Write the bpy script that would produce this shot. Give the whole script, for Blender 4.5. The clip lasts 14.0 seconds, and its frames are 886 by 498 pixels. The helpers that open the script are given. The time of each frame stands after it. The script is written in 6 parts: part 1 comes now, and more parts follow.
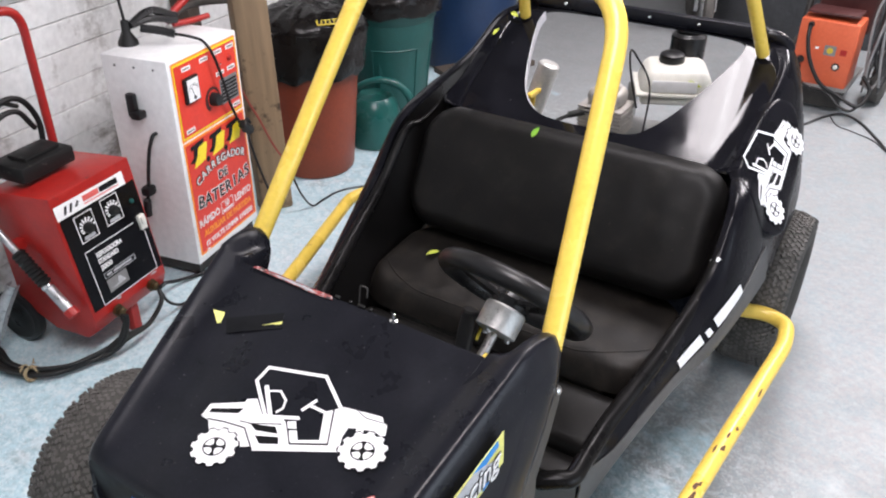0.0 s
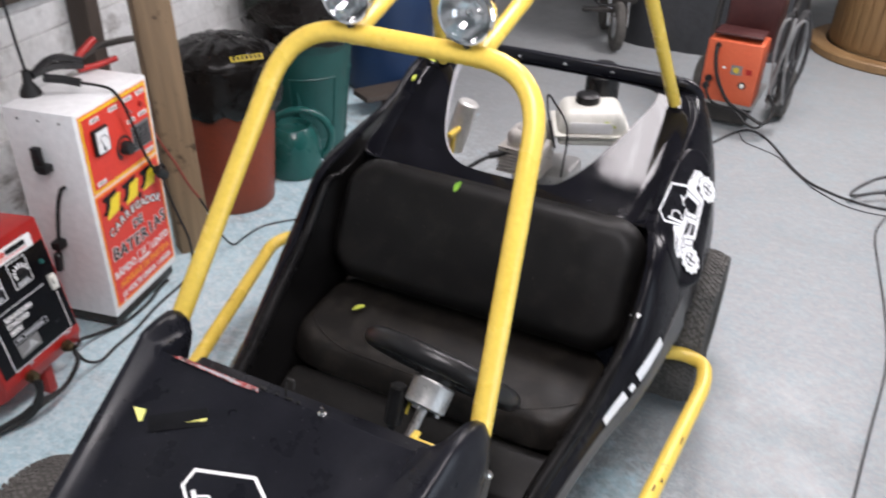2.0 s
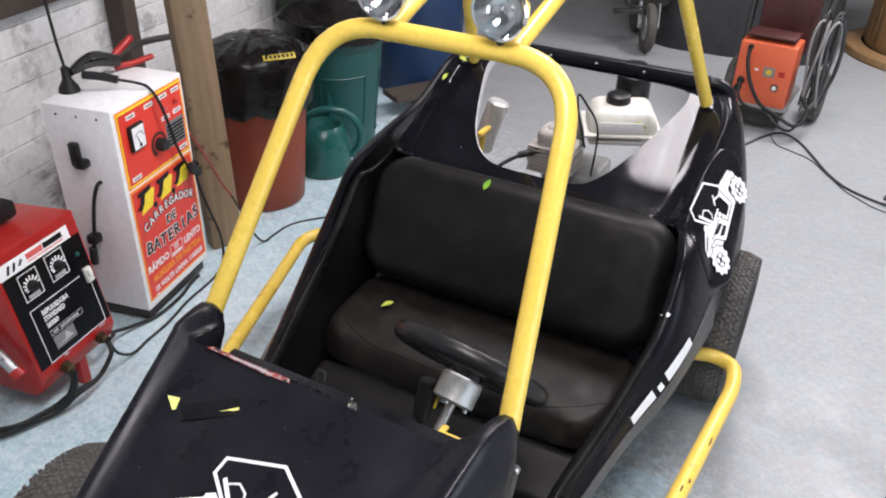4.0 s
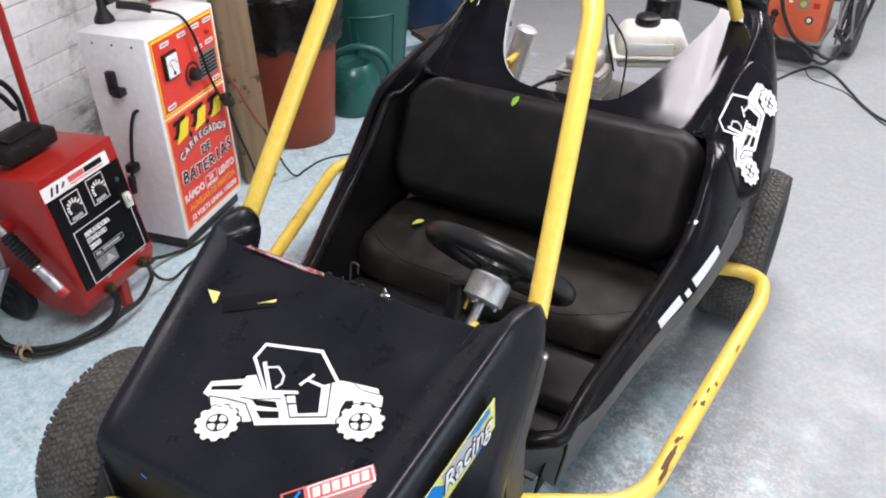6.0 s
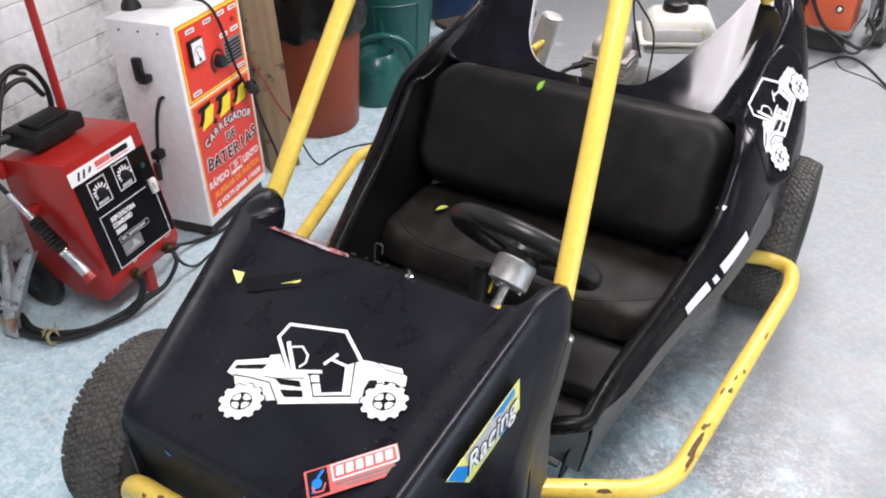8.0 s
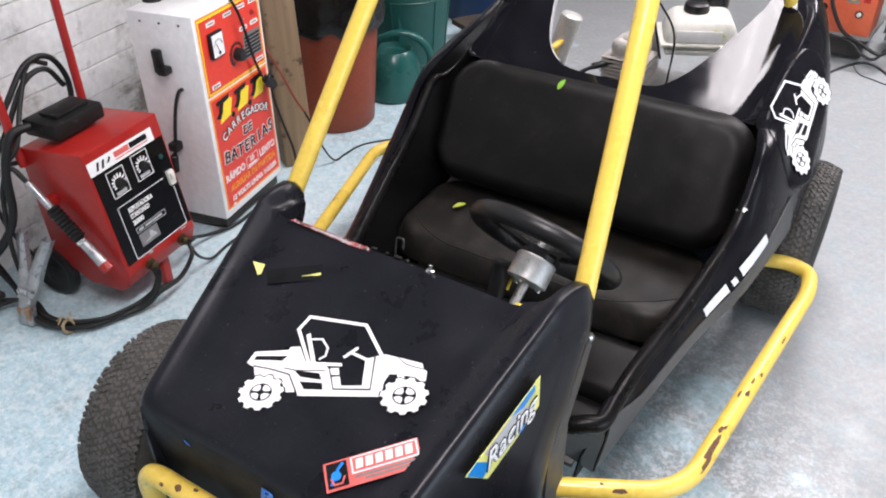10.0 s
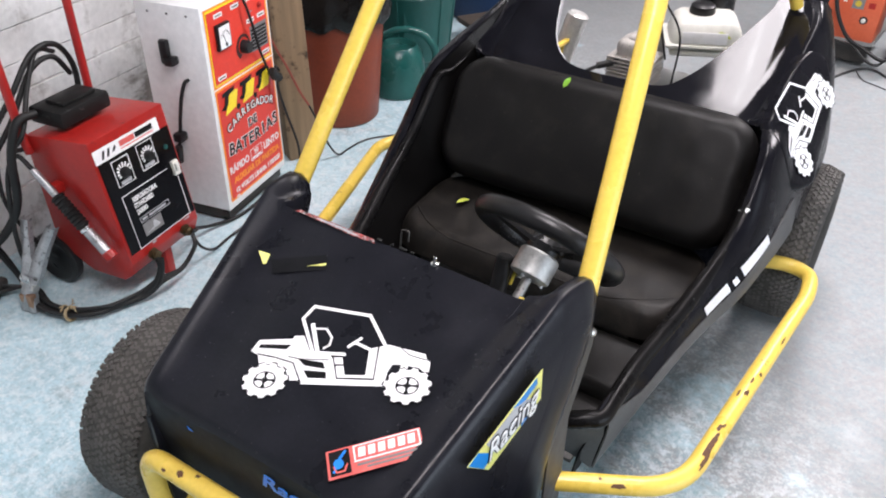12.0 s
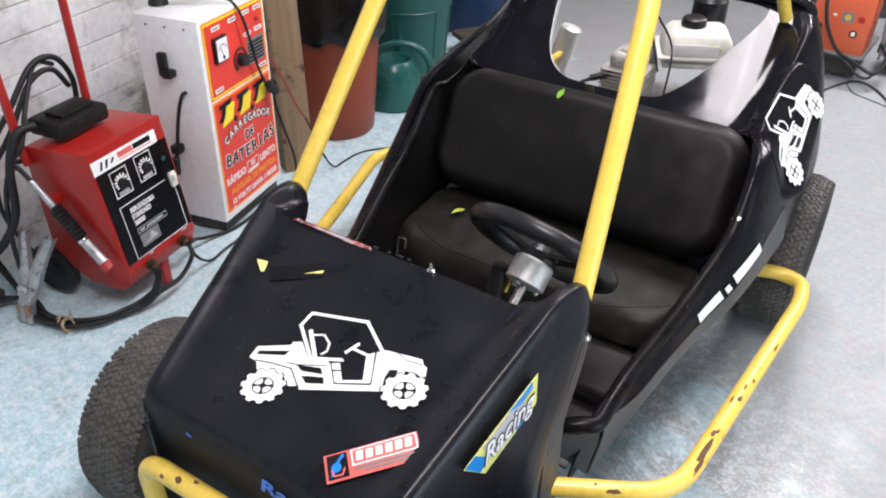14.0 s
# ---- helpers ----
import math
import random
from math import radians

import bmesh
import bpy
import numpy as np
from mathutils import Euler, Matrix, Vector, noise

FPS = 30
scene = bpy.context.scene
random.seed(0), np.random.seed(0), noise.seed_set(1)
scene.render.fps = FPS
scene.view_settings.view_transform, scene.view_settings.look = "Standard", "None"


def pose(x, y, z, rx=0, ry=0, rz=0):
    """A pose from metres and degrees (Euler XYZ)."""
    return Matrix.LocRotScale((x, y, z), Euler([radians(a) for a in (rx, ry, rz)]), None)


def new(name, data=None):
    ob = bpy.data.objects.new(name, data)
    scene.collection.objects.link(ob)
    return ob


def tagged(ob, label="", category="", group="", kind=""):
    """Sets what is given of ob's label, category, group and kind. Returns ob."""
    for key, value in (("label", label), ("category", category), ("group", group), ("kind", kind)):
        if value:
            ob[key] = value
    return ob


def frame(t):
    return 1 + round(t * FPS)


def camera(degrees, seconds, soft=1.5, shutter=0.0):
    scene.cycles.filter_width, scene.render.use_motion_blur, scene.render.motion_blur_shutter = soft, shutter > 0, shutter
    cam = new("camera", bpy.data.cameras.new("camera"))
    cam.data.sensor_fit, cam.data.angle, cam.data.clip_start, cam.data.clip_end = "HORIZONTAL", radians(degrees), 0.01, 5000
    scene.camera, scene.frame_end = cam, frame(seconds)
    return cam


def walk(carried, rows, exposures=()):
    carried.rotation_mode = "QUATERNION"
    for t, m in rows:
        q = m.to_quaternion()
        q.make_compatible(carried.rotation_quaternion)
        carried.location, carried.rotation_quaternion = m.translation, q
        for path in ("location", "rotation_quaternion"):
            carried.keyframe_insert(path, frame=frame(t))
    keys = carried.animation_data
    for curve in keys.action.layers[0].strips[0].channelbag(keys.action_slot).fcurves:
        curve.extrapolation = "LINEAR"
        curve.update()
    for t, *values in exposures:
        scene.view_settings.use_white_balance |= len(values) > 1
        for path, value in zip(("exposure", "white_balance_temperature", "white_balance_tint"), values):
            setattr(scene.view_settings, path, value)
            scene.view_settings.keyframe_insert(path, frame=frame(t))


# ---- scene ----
from mathutils.bvhtree import BVHTree

cam = camera(57.65, 14.0, soft=2.0, shutter=0.5)

# seconds, place in metres, heading, tilt and lean in degrees
PATH = [
    (0.0, 0.7333, -0.9728, 1.5310, 31.699, -31.186, 0.691),
    (0.3, 0.7296, -0.9672, 1.5360, 31.219, -31.956, 0.762),
    (0.5, 0.7358, -0.9595, 1.5460, 31.002, -32.219, 0.584),
    (0.7, 0.7207, -0.9535, 1.5719, 30.308, -32.598, 0.681),
    (1.0, 0.7336, -0.9293, 1.6042, 28.501, -31.708, -0.200),
    (1.2, 0.7278, -0.9278, 1.6183, 26.687, -31.052, 0.203),
    (1.5, 0.7007, -0.8960, 1.6432, 24.504, -32.337, 2.039),
    (1.7, 0.6868, -0.8901, 1.6584, 23.206, -32.455, 2.714),
    (2.0, 0.6880, -0.8970, 1.6710, 25.455, -31.658, 1.960),
    (2.2, 0.6920, -0.8967, 1.6760, 27.209, -31.086, 1.476),
    (4.3, 0.6874, -0.9251, 1.6577, 27.702, -31.764, 1.429),
    (4.5, 0.6984, -0.9379, 1.6399, 27.902, -32.390, 0.984),
    (5.0, 0.7230, -0.9617, 1.5963, 27.881, -33.349, -0.106),
    (5.5, 0.7290, -0.9843, 1.5823, 29.173, -33.353, -0.047),
    (6.0, 0.7367, -0.9968, 1.5800, 30.165, -34.171, -0.346),
    (6.5, 0.7329, -0.9979, 1.5617, 30.833, -33.609, -0.654),
    (7.0, 0.7330, -1.0046, 1.5650, 31.381, -34.364, -0.545),
    (7.5, 0.7364, -1.0045, 1.5593, 31.890, -34.295, -0.926),
    (8.0, 0.7352, -1.0045, 1.5510, 32.062, -34.420, -1.097),
    (10.5, 0.7122, -1.0227, 1.5441, 32.696, -34.463, -0.047),
    (11.0, 0.7116, -1.0240, 1.5444, 32.614, -34.597, 0.083),
    (11.5, 0.7107, -1.0301, 1.5424, 32.620, -34.687, 0.440),
    (12.0, 0.7130, -1.0375, 1.5400, 32.552, -34.506, 0.967),
    (12.5, 0.7134, -1.0388, 1.5410, 32.437, -34.540, 0.962),
    (13.0, 0.7158, -1.0447, 1.5405, 32.387, -34.375, 1.043),
    (13.5, 0.7173, -1.0461, 1.5405, 32.414, -34.328, 0.854),
    (14.0, 0.7241, -1.0579, 1.5393, 32.152, -33.459, 1.043),
]
walk(cam, [(t, pose(x, y, z, 90 + tilt, 0, turn) @ pose(0, 0, 0, 0, 0, lean)) for t, x, y, z, turn, tilt, lean in PATH], [(0, 0), (1, -0.12), (1.5, -0.22), (2, -0.24), (4.5, -0.15), (5.5, -0.08), (7, -0.02), (8, 0), (14, 0)])

# ---- world and lamps ----
world = bpy.data.worlds.new("world")
scene.world = world
world.use_nodes = True
world.node_tree.nodes["Background"].inputs[0].default_value = (0.75, 0.85, 1.0, 1)
world.node_tree.nodes["Background"].inputs[1].default_value = 0.15
scene.view_settings.exposure = 0.0
CEIL = 2.9
# the second lamp is unseen, added to brighten the floor at the far end
LAMPS = [(0.11, 1.68, 62), (1.15, 3.75, 112), (0.65, -0.56, 63)]


def lamp_light(x, y, watts):
    data = bpy.data.lights.new("tube_light", "AREA")
    data.shape, data.size, data.size_y, data.energy, data.color = "RECTANGLE", 0.66, 1.2, watts, (1.015, 0.945, 0.985)
    ob = new("tube_light", data)
    ob.matrix_world = pose(x, y, CEIL - 0.14)


for lx, ly, lw in LAMPS:
    lamp_light(lx, ly, lw)

# daylight through the open garage door
day = bpy.data.lights.new("doorway_daylight", "AREA")
day.shape, day.size, day.size_y, day.energy, day.color = "RECTANGLE", 2.2, 2.9, 96, (0.86, 0.96, 1.10)
new("doorway_daylight", day).matrix_world = pose(4.30, -0.6, 1.15, 0, 90, 0)


# ---- materials ----
def ramp(nt, fac, a, b, p0=0.35, p1=0.65):
    r = nt.nodes.new("ShaderNodeValToRGB")
    r.color_ramp.elements[0].position, r.color_ramp.elements[1].position = p0, p1
    r.color_ramp.elements[0].color, r.color_ramp.elements[1].color = (*a, 1), (*b, 1)
    nt.links.new(fac, r.inputs[0])
    return r.outputs[0]


def noise_tex(nt, scale, detail=4.0, rough=0.55, stretch=None):
    c = nt.nodes.new("ShaderNodeTexCoord")
    src = c.outputs["Object"]
    if stretch:
        m = nt.nodes.new("ShaderNodeMapping")
        m.inputs["Scale"].default_value = stretch
        nt.links.new(src, m.inputs[0])
        src = m.outputs[0]
    n = nt.nodes.new("ShaderNodeTexNoise")
    n.inputs["Scale"].default_value, n.inputs["Detail"].default_value, n.inputs["Roughness"].default_value = scale, detail, rough
    nt.links.new(src, n.inputs["Vector"])
    return n.outputs["Fac"]


def blend(nt, fac, a, b):
    m = nt.nodes.new("ShaderNodeMix")
    m.data_type = "RGBA"
    for sock, val in ((m.inputs[0], fac), (m.inputs[6], a), (m.inputs[7], b)):
        if isinstance(val, tuple):
            sock.default_value = (*val, 1) if len(val) == 3 else val
        elif isinstance(val, float):
            sock.default_value = val
        else:
            nt.links.new(val, sock)
    return m.outputs[2]


def mat(name, a, b=None, rough=0.5, metal=0.0, big=3.0, small=60.0, bump=0.1, dist=0.002, rough_var=0.12, dirt=None, dirt_at=0.62, soft=0.06, stretch=None, spec=0.5, specks=None):
    """Base colour a to b in broad patches, a finer grain on top, dirt where the noise is high, uneven gloss and fine relief."""
    m = bpy.data.materials.new(name)
    m.use_nodes = True
    nt = m.node_tree
    p = nt.nodes["Principled BSDF"]
    b = b or tuple(min(1, v * 1.25 + 0.004) for v in a)
    n1 = noise_tex(nt, big, 5, 0.6, stretch)
    n2 = noise_tex(nt, small, 3, 0.6, stretch)
    col = ramp(nt, n1, a, b)
    grain = ramp(nt, n2, tuple(v * 0.82 for v in a), tuple(min(1, v * 1.1) for v in b), 0.3, 0.7)
    col = blend(nt, 0.3, col, grain)
    if dirt:
        n3 = noise_tex(nt, big * 2.7, 8, 0.7)
        col = blend(nt, ramp(nt, n3, (0, 0, 0), (1, 1, 1), dirt_at, dirt_at + soft), col, dirt)
    if specks:
        col = blend(nt, ramp(nt, noise_tex(nt, specks[0], 2, 0.5), (0, 0, 0), (0.8, 0.8, 0.8), specks[1], specks[1] + 0.05), col, specks[2])
    nt.links.new(col, p.inputs["Base Color"])
    lo, hi = max(0.02, rough - rough_var), min(1, rough + rough_var)
    r = ramp(nt, n1, (lo,) * 3, (hi,) * 3, 0.3, 0.7)
    nt.links.new(r, p.inputs["Roughness"])
    p.inputs["Metallic"].default_value = metal
    p.inputs["Specular IOR Level"].default_value = spec
    if bump:
        bm_ = nt.nodes.new("ShaderNodeBump")
        bm_.inputs["Strength"].default_value, bm_.inputs["Distance"].default_value = bump, dist
        nt.links.new(n2, bm_.inputs["Height"])
        nt.links.new(bm_.outputs[0], p.inputs["Normal"])
    return m


def floor_material():
    m = bpy.data.materials.new("worn_blue_floor_paint")
    m.use_nodes = True
    nt = m.node_tree
    p = nt.nodes["Principled BSDF"]
    big, mid, fine = noise_tex(nt, 0.9, 4, 0.5), noise_tex(nt, 5.0, 8, 0.65), noise_tex(nt, 45, 6, 0.7)
    paint = ramp(nt, big, (0.41, 0.595, 0.660), (0.53, 0.690, 0.740), 0.35, 0.65)
    worn = ramp(nt, fine, (0.288, 0.291, 0.291), (0.358, 0.360, 0.359), 0.3, 0.7)
    # the paint is worn off towards the driveway
    c = nt.nodes.new("ShaderNodeTexCoord")
    s = nt.nodes.new("ShaderNodeSeparateXYZ")
    nt.links.new(c.outputs["Object"], s.inputs[0])
    mr = nt.nodes.new("ShaderNodeMapRange")
    mr.inputs[1].default_value, mr.inputs[2].default_value, mr.inputs[3].default_value, mr.inputs[4].default_value = 0.15, 1.7, -0.10, 0.34
    far = nt.nodes.new("ShaderNodeMath")
    far.operation = "MULTIPLY_ADD"
    far.inputs[1].default_value = 0.78
    nt.links.new(s.outputs[1], far.inputs[0])
    nt.links.new(s.outputs[0], far.inputs[2])
    nt.links.new(far.outputs[0], mr.inputs[0])
    ad = nt.nodes.new("ShaderNodeMath")
    nt.links.new(mid, ad.inputs[0])
    nt.links.new(mr.outputs[0], ad.inputs[1])
    col = blend(nt, ramp(nt, ad.outputs[0], (0, 0, 0), (1, 1, 1), 0.47, 0.62), paint, worn)
    # dark mottling, thinned towards the driveway and on the left partly to offset shade
    fade = nt.nodes.new("ShaderNodeMapRange")
    fade.inputs[1].default_value, fade.inputs[2].default_value, fade.inputs[3].default_value, fade.inputs[4].default_value = 0.86, 1.36, 1.0, 0.12
    nt.links.new(far.outputs[0], fade.inputs[0])
    bare = nt.nodes.new("ShaderNodeMapRange")
    bare.inputs[1].default_value, bare.inputs[2].default_value, bare.inputs[3].default_value, bare.inputs[4].default_value = 0.30, 0.95, 1.0, 0.30
    nt.links.new(far.outputs[0], bare.inputs[0])
    near = nt.nodes.new("ShaderNodeMapRange")
    near.inputs[1].default_value, near.inputs[2].default_value, near.inputs[3].default_value, near.inputs[4].default_value = -0.9, 0.2, 0.38, 1.0
    nt.links.new(s.outputs[0], near.inputs[0])
    both = nt.nodes.new("ShaderNodeMath")
    both.operation = "MULTIPLY"
    nt.links.new(bare.outputs[0], both.inputs[0])
    nt.links.new(near.outputs[0], both.inputs[1])
    for scale, lo, hi, amount, tint in ((2.2, 0.47, 0.66, 0.22, (0.26, 0.35, 0.38)), (9.0, 0.48, 0.58, 0.46, (0.26, 0.40, 0.45)), (24.0, 0.50, 0.54, 0.55, (0.18, 0.30, 0.35)), (60.0, 0.51, 0.55, 0.46, (0.19, 0.28, 0.31)), (38.0, 0.535, 0.548, 0.42, (0.22, 0.34, 0.39)), (110.0, 0.57, 0.60, 0.75, (0.10, 0.14, 0.16))):
        patch = ramp(nt, noise_tex(nt, scale, 9, 0.72), (0, 0, 0), (amount,) * 3, lo, hi)
        mul = nt.nodes.new("ShaderNodeMath")
        mul.operation = "MULTIPLY"
        nt.links.new(patch, mul.inputs[0])
        nt.links.new(both.outputs[0], mul.inputs[1])
        col = blend(nt, mul.outputs[0], col, tint)
    # bare pale flecks
    for scale, amount, lo, hi in ((21, 0.42, 0.53, 0.55), (46, 0.50, 0.535, 0.55), (95, 0.45, 0.55, 0.57)):
        fleck = nt.nodes.new("ShaderNodeMath")
        fleck.operation = "MULTIPLY"
        nt.links.new(ramp(nt, noise_tex(nt, scale, 9, 0.77), (0, 0, 0), (amount,) * 3, lo, hi), fleck.inputs[0])
        nt.links.new(fade.outputs[0], fleck.inputs[1])
        col = blend(nt, fleck.outputs[0], col, (0.70, 0.76, 0.78))
    nt.links.new(col, p.inputs["Base Color"])
    nt.links.new(ramp(nt, mid, (0.35,) * 3, (0.6,) * 3), p.inputs["Roughness"])
    b = nt.nodes.new("ShaderNodeBump")
    b.inputs["Strength"].default_value, b.inputs["Distance"].default_value = 0.25, 0.002
    nt.links.new(fine, b.inputs["Height"])
    nt.links.new(b.outputs[0], p.inputs["Normal"])
    return m


def glow(name, colour, strength):
    m = bpy.data.materials.new(name)
    m.use_nodes = True
    p = m.node_tree.nodes["Principled BSDF"]
    p.inputs["Emission Color"].default_value, p.inputs["Emission Strength"].default_value = (*colour, 1), strength
    return m


def glass_material(name, tint=(1, 1, 1), rough=0.02):
    m = bpy.data.materials.new(name)
    m.use_nodes = True
    p = m.node_tree.nodes["Principled BSDF"]
    p.inputs["Base Color"].default_value = (*tint, 1)
    p.inputs["Transmission Weight"].default_value, p.inputs["Roughness"].default_value, p.inputs["IOR"].default_value = 1.0, rough, 1.45
    return m


FLOOR = floor_material()
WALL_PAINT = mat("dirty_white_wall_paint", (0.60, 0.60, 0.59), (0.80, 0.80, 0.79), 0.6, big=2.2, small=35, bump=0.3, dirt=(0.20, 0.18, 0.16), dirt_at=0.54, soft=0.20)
BOUNCE_WALL = mat("white_wall_paint", (0.68, 0.68, 0.68), (0.78, 0.78, 0.77), 0.6, big=2, small=35, bump=0.2)
PLAIN_WALL = mat("plain_grey_wall_paint", (0.46, 0.46, 0.46), (0.60, 0.60, 0.59), 0.7, big=1.0, dirt=(0.15, 0.14, 0.13))
CEIL_MAT = mat("grey_ceiling_sheet", (0.16, 0.16, 0.16), (0.24, 0.24, 0.24), 0.8, big=1.2)
SATIN = mat("satin_black_fibreglass", (0.0060, 0.0064, 0.0090), (0.0125, 0.0130, 0.0175), 0.30, big=9, small=150, bump=0.05, rough_var=0.06, spec=0.23, dirt=(0.015, 0.017, 0.021), dirt_at=0.60, soft=0.3, specks=(190, 0.72, (0.11, 0.11, 0.115)))
NOSE = mat("dull_dusty_black_fibreglass", (0.009, 0.009, 0.011), (0.016, 0.016, 0.019), 0.55, big=9, small=150, bump=0.08, spec=0.10, dirt=(0.022, 0.022, 0.025), dirt_at=0.55, soft=0.25)
GLOSS = mat("glossy_black_gelcoat", (0.005, 0.005, 0.007), (0.009, 0.009, 0.012), 0.08, big=11, small=13, bump=0.030, dist=0.004, rough_var=0.06, spec=0.32, specks=(90, 0.74, (0.16, 0.16, 0.17)))
SIDE_GLOSS = mat("black_gelcoat_side", (0.005, 0.005, 0.007), (0.009, 0.009, 0.012), 0.26, big=6, small=14, bump=0.015, dist=0.003, rough_var=0.06, spec=0.12)
SKIRT = mat("matt_dark_grey_fibreglass", (0.060, 0.060, 0.060), (0.095, 0.095, 0.094), 0.55, big=5, small=80, bump=0.2)
VINYL = mat("black_vinyl_upholstery", (0.0042, 0.0040, 0.0040), (0.0082, 0.0076, 0.0072), 0.46, big=6, small=420, bump=0.35, dist=0.0012, rough_var=0.08, spec=0.20, dirt=(0.0125, 0.0110, 0.0098), dirt_at=0.50, soft=0.18, specks=(120, 0.72, (0.035, 0.030, 0.026)))
DUSTY = mat("dusty_dark_fibreglass", (0.048, 0.046, 0.043), (0.090, 0.086, 0.080), 0.55, big=9, small=90, bump=0.15, dirt=(0.11, 0.10, 0.085), dirt_at=0.52, soft=0.2)
RIM_BLACK = mat("dull_black_rolled_edge", (0.004, 0.0038, 0.004), (0.008, 0.0076, 0.0076), 0.30, big=8, small=120, bump=0.08, spec=0.13, specks=(150, 0.70, (0.10, 0.10, 0.10)))
SEAT_VINYL = mat("dusty_black_vinyl", (0.0072, 0.0064, 0.0058), (0.0138, 0.0120, 0.0106), 0.46, big=6, small=420, bump=0.35, dist=0.0012, rough_var=0.10, spec=0.24, dirt=(0.024, 0.0205, 0.0172), dirt_at=0.46, soft=0.18, specks=(120, 0.70, (0.045, 0.040, 0.034)))
LINING = mat("matt_black_fibreglass", (0.0024, 0.0022, 0.0022), (0.0052, 0.0046, 0.0044), 0.55, big=8, small=90, bump=0.1, spec=0.10)
STEP = mat("scuffed_black_fibreglass", (0.009, 0.0086, 0.0082), (0.017, 0.016, 0.015), 0.46, big=9, small=90, bump=0.12, dirt=(0.024, 0.022, 0.020), dirt_at=0.55, soft=0.2, spec=0.13)
FLANGE = mat("grey_primed_flange", (0.055, 0.050, 0.046), (0.090, 0.083, 0.076), 0.5, big=20, small=150, bump=0.1, spec=0.25)
WORN_STICKER = mat("worn_red_sticker", (0.30, 0.038, 0.036), (0.42, 0.085, 0.08), 0.5, big=40, small=200, bump=0.1, dirt=(0.03, 0.028, 0.03), dirt_at=0.46, soft=0.10, specks=(160, 0.58, (0.50, 0.47, 0.46)))
YELLOW = mat("chipped_yellow_paint", (0.77, 0.54, 0.085), (0.85, 0.61, 0.115), 0.30, big=4, small=90, bump=0.08, dirt=(0.42, 0.24, 0.05), dirt_at=0.62)
YELLOW_CLEAN = mat("yellow_tube_paint", (0.77, 0.54, 0.085), (0.85, 0.61, 0.110), 0.27, big=4, small=90, bump=0.05, rough_var=0.08)
RUBBER = mat("dusty_tyre_rubber", (0.056, 0.053, 0.048), (0.118, 0.111, 0.102), 0.85, big=16, small=75, bump=0.9, dist=0.004)
# darker copy of the tyre rubber: shade between the knobs put into the colour
GROOVE_SHADE = mat("groove_shade_rubber", (0.034, 0.032, 0.029), (0.066, 0.062, 0.056), 0.85, big=16, small=75, bump=0.6, dist=0.003)
RUBBER_CLEAN = mat("black_cable_rubber", (0.007, 0.007, 0.007), (0.016, 0.016, 0.016), 0.5, big=12, small=200, bump=0.1, spec=0.35)
DUSTY_CABLE = mat("dusty_cable_rubber", (0.022, 0.022, 0.023), (0.055, 0.055, 0.056), 0.6, big=12, small=200, bump=0.1)
GREY_CABLE = mat("pale_grey_cable_sheath", (0.18, 0.18, 0.18), (0.28, 0.28, 0.28), 0.5, big=12, small=200, bump=0.1)
STEEL = mat("brushed_steel", (0.45, 0.44, 0.42), (0.62, 0.61, 0.58), 0.35, metal=1.0, big=15, small=200, bump=0.05)
CLAMP_STEEL = mat("scratched_zinc_plate", (0.30, 0.31, 0.32), (0.52, 0.53, 0.54), 0.42, metal=0.75, big=22, small=160, bump=0.15, dirt=(0.08, 0.075, 0.07), dirt_at=0.56, soft=0.1)
COLUMN_STEEL = mat("worn_dark_steel", (0.16, 0.155, 0.15), (0.30, 0.29, 0.28), 0.4, metal=0.9, big=20, small=150, bump=0.1, dirt=(0.05, 0.045, 0.04), dirt_at=0.55)
CHROME = mat("chromed_steel", (0.75, 0.75, 0.76), (0.88, 0.88, 0.88), 0.12, metal=1.0, big=15, small=100, bump=0.02, rough_var=0.05)
SILENCER = mat("bright_plated_sheet", (0.62, 0.61, 0.58), (0.78, 0.77, 0.74), 0.38, metal=0.55, big=15, small=120, bump=0.05)
ALLOY = mat("cast_aluminium", (0.38, 0.38, 0.37), (0.55, 0.55, 0.54), 0.5, metal=0.8, big=20, small=160, bump=0.3, dirt=(0.06, 0.05, 0.04))
DARK_STEEL = mat("dark_greasy_steel", (0.02, 0.02, 0.02), (0.06, 0.055, 0.05), 0.5, metal=0.3, big=12, small=80, bump=0.2)
BLACK_PLASTIC = mat("black_plastic", (0.008, 0.008, 0.0085), (0.016, 0.016, 0.017), 0.34, big=8, small=200, bump=0.15, spec=0.34)
WHITE_VINYL = mat("white_vinyl_film", (0.80, 0.80, 0.80), (0.88, 0.88, 0.88), 0.45, big=20, small=200, bump=0)
WHITE_PLASTIC = mat("white_plastic", (0.62, 0.61, 0.55), (0.72, 0.71, 0.65), 0.4, big=8, small=60, bump=0.05)
WHITE_METAL = mat("white_enamelled_sheet", (0.80, 0.80, 0.80), (0.86, 0.86, 0.86), 0.4, big=2.5, small=40, bump=0.05)
RED_PAINT = mat("scuffed_red_enamel", (0.30, 0.011, 0.010), (0.40, 0.017, 0.012), 0.38, big=6, small=50, bump=0.08, dirt=(0.14, 0.02, 0.018), dirt_at=0.64)
RED_FILM = mat("red_poster_film", (0.66, 0.035, 0.020), (0.74, 0.05, 0.028), 0.4, big=4, small=100, bump=0)
ORANGE_FILM = mat("orange_poster_film", (0.86, 0.24, 0.02), (0.90, 0.33, 0.03), 0.4, big=8, small=100, bump=0)
YELLOW_FILM = mat("yellow_poster_film", (0.88, 0.68, 0.02), (0.92, 0.74, 0.03), 0.4, big=8, small=100, bump=0)
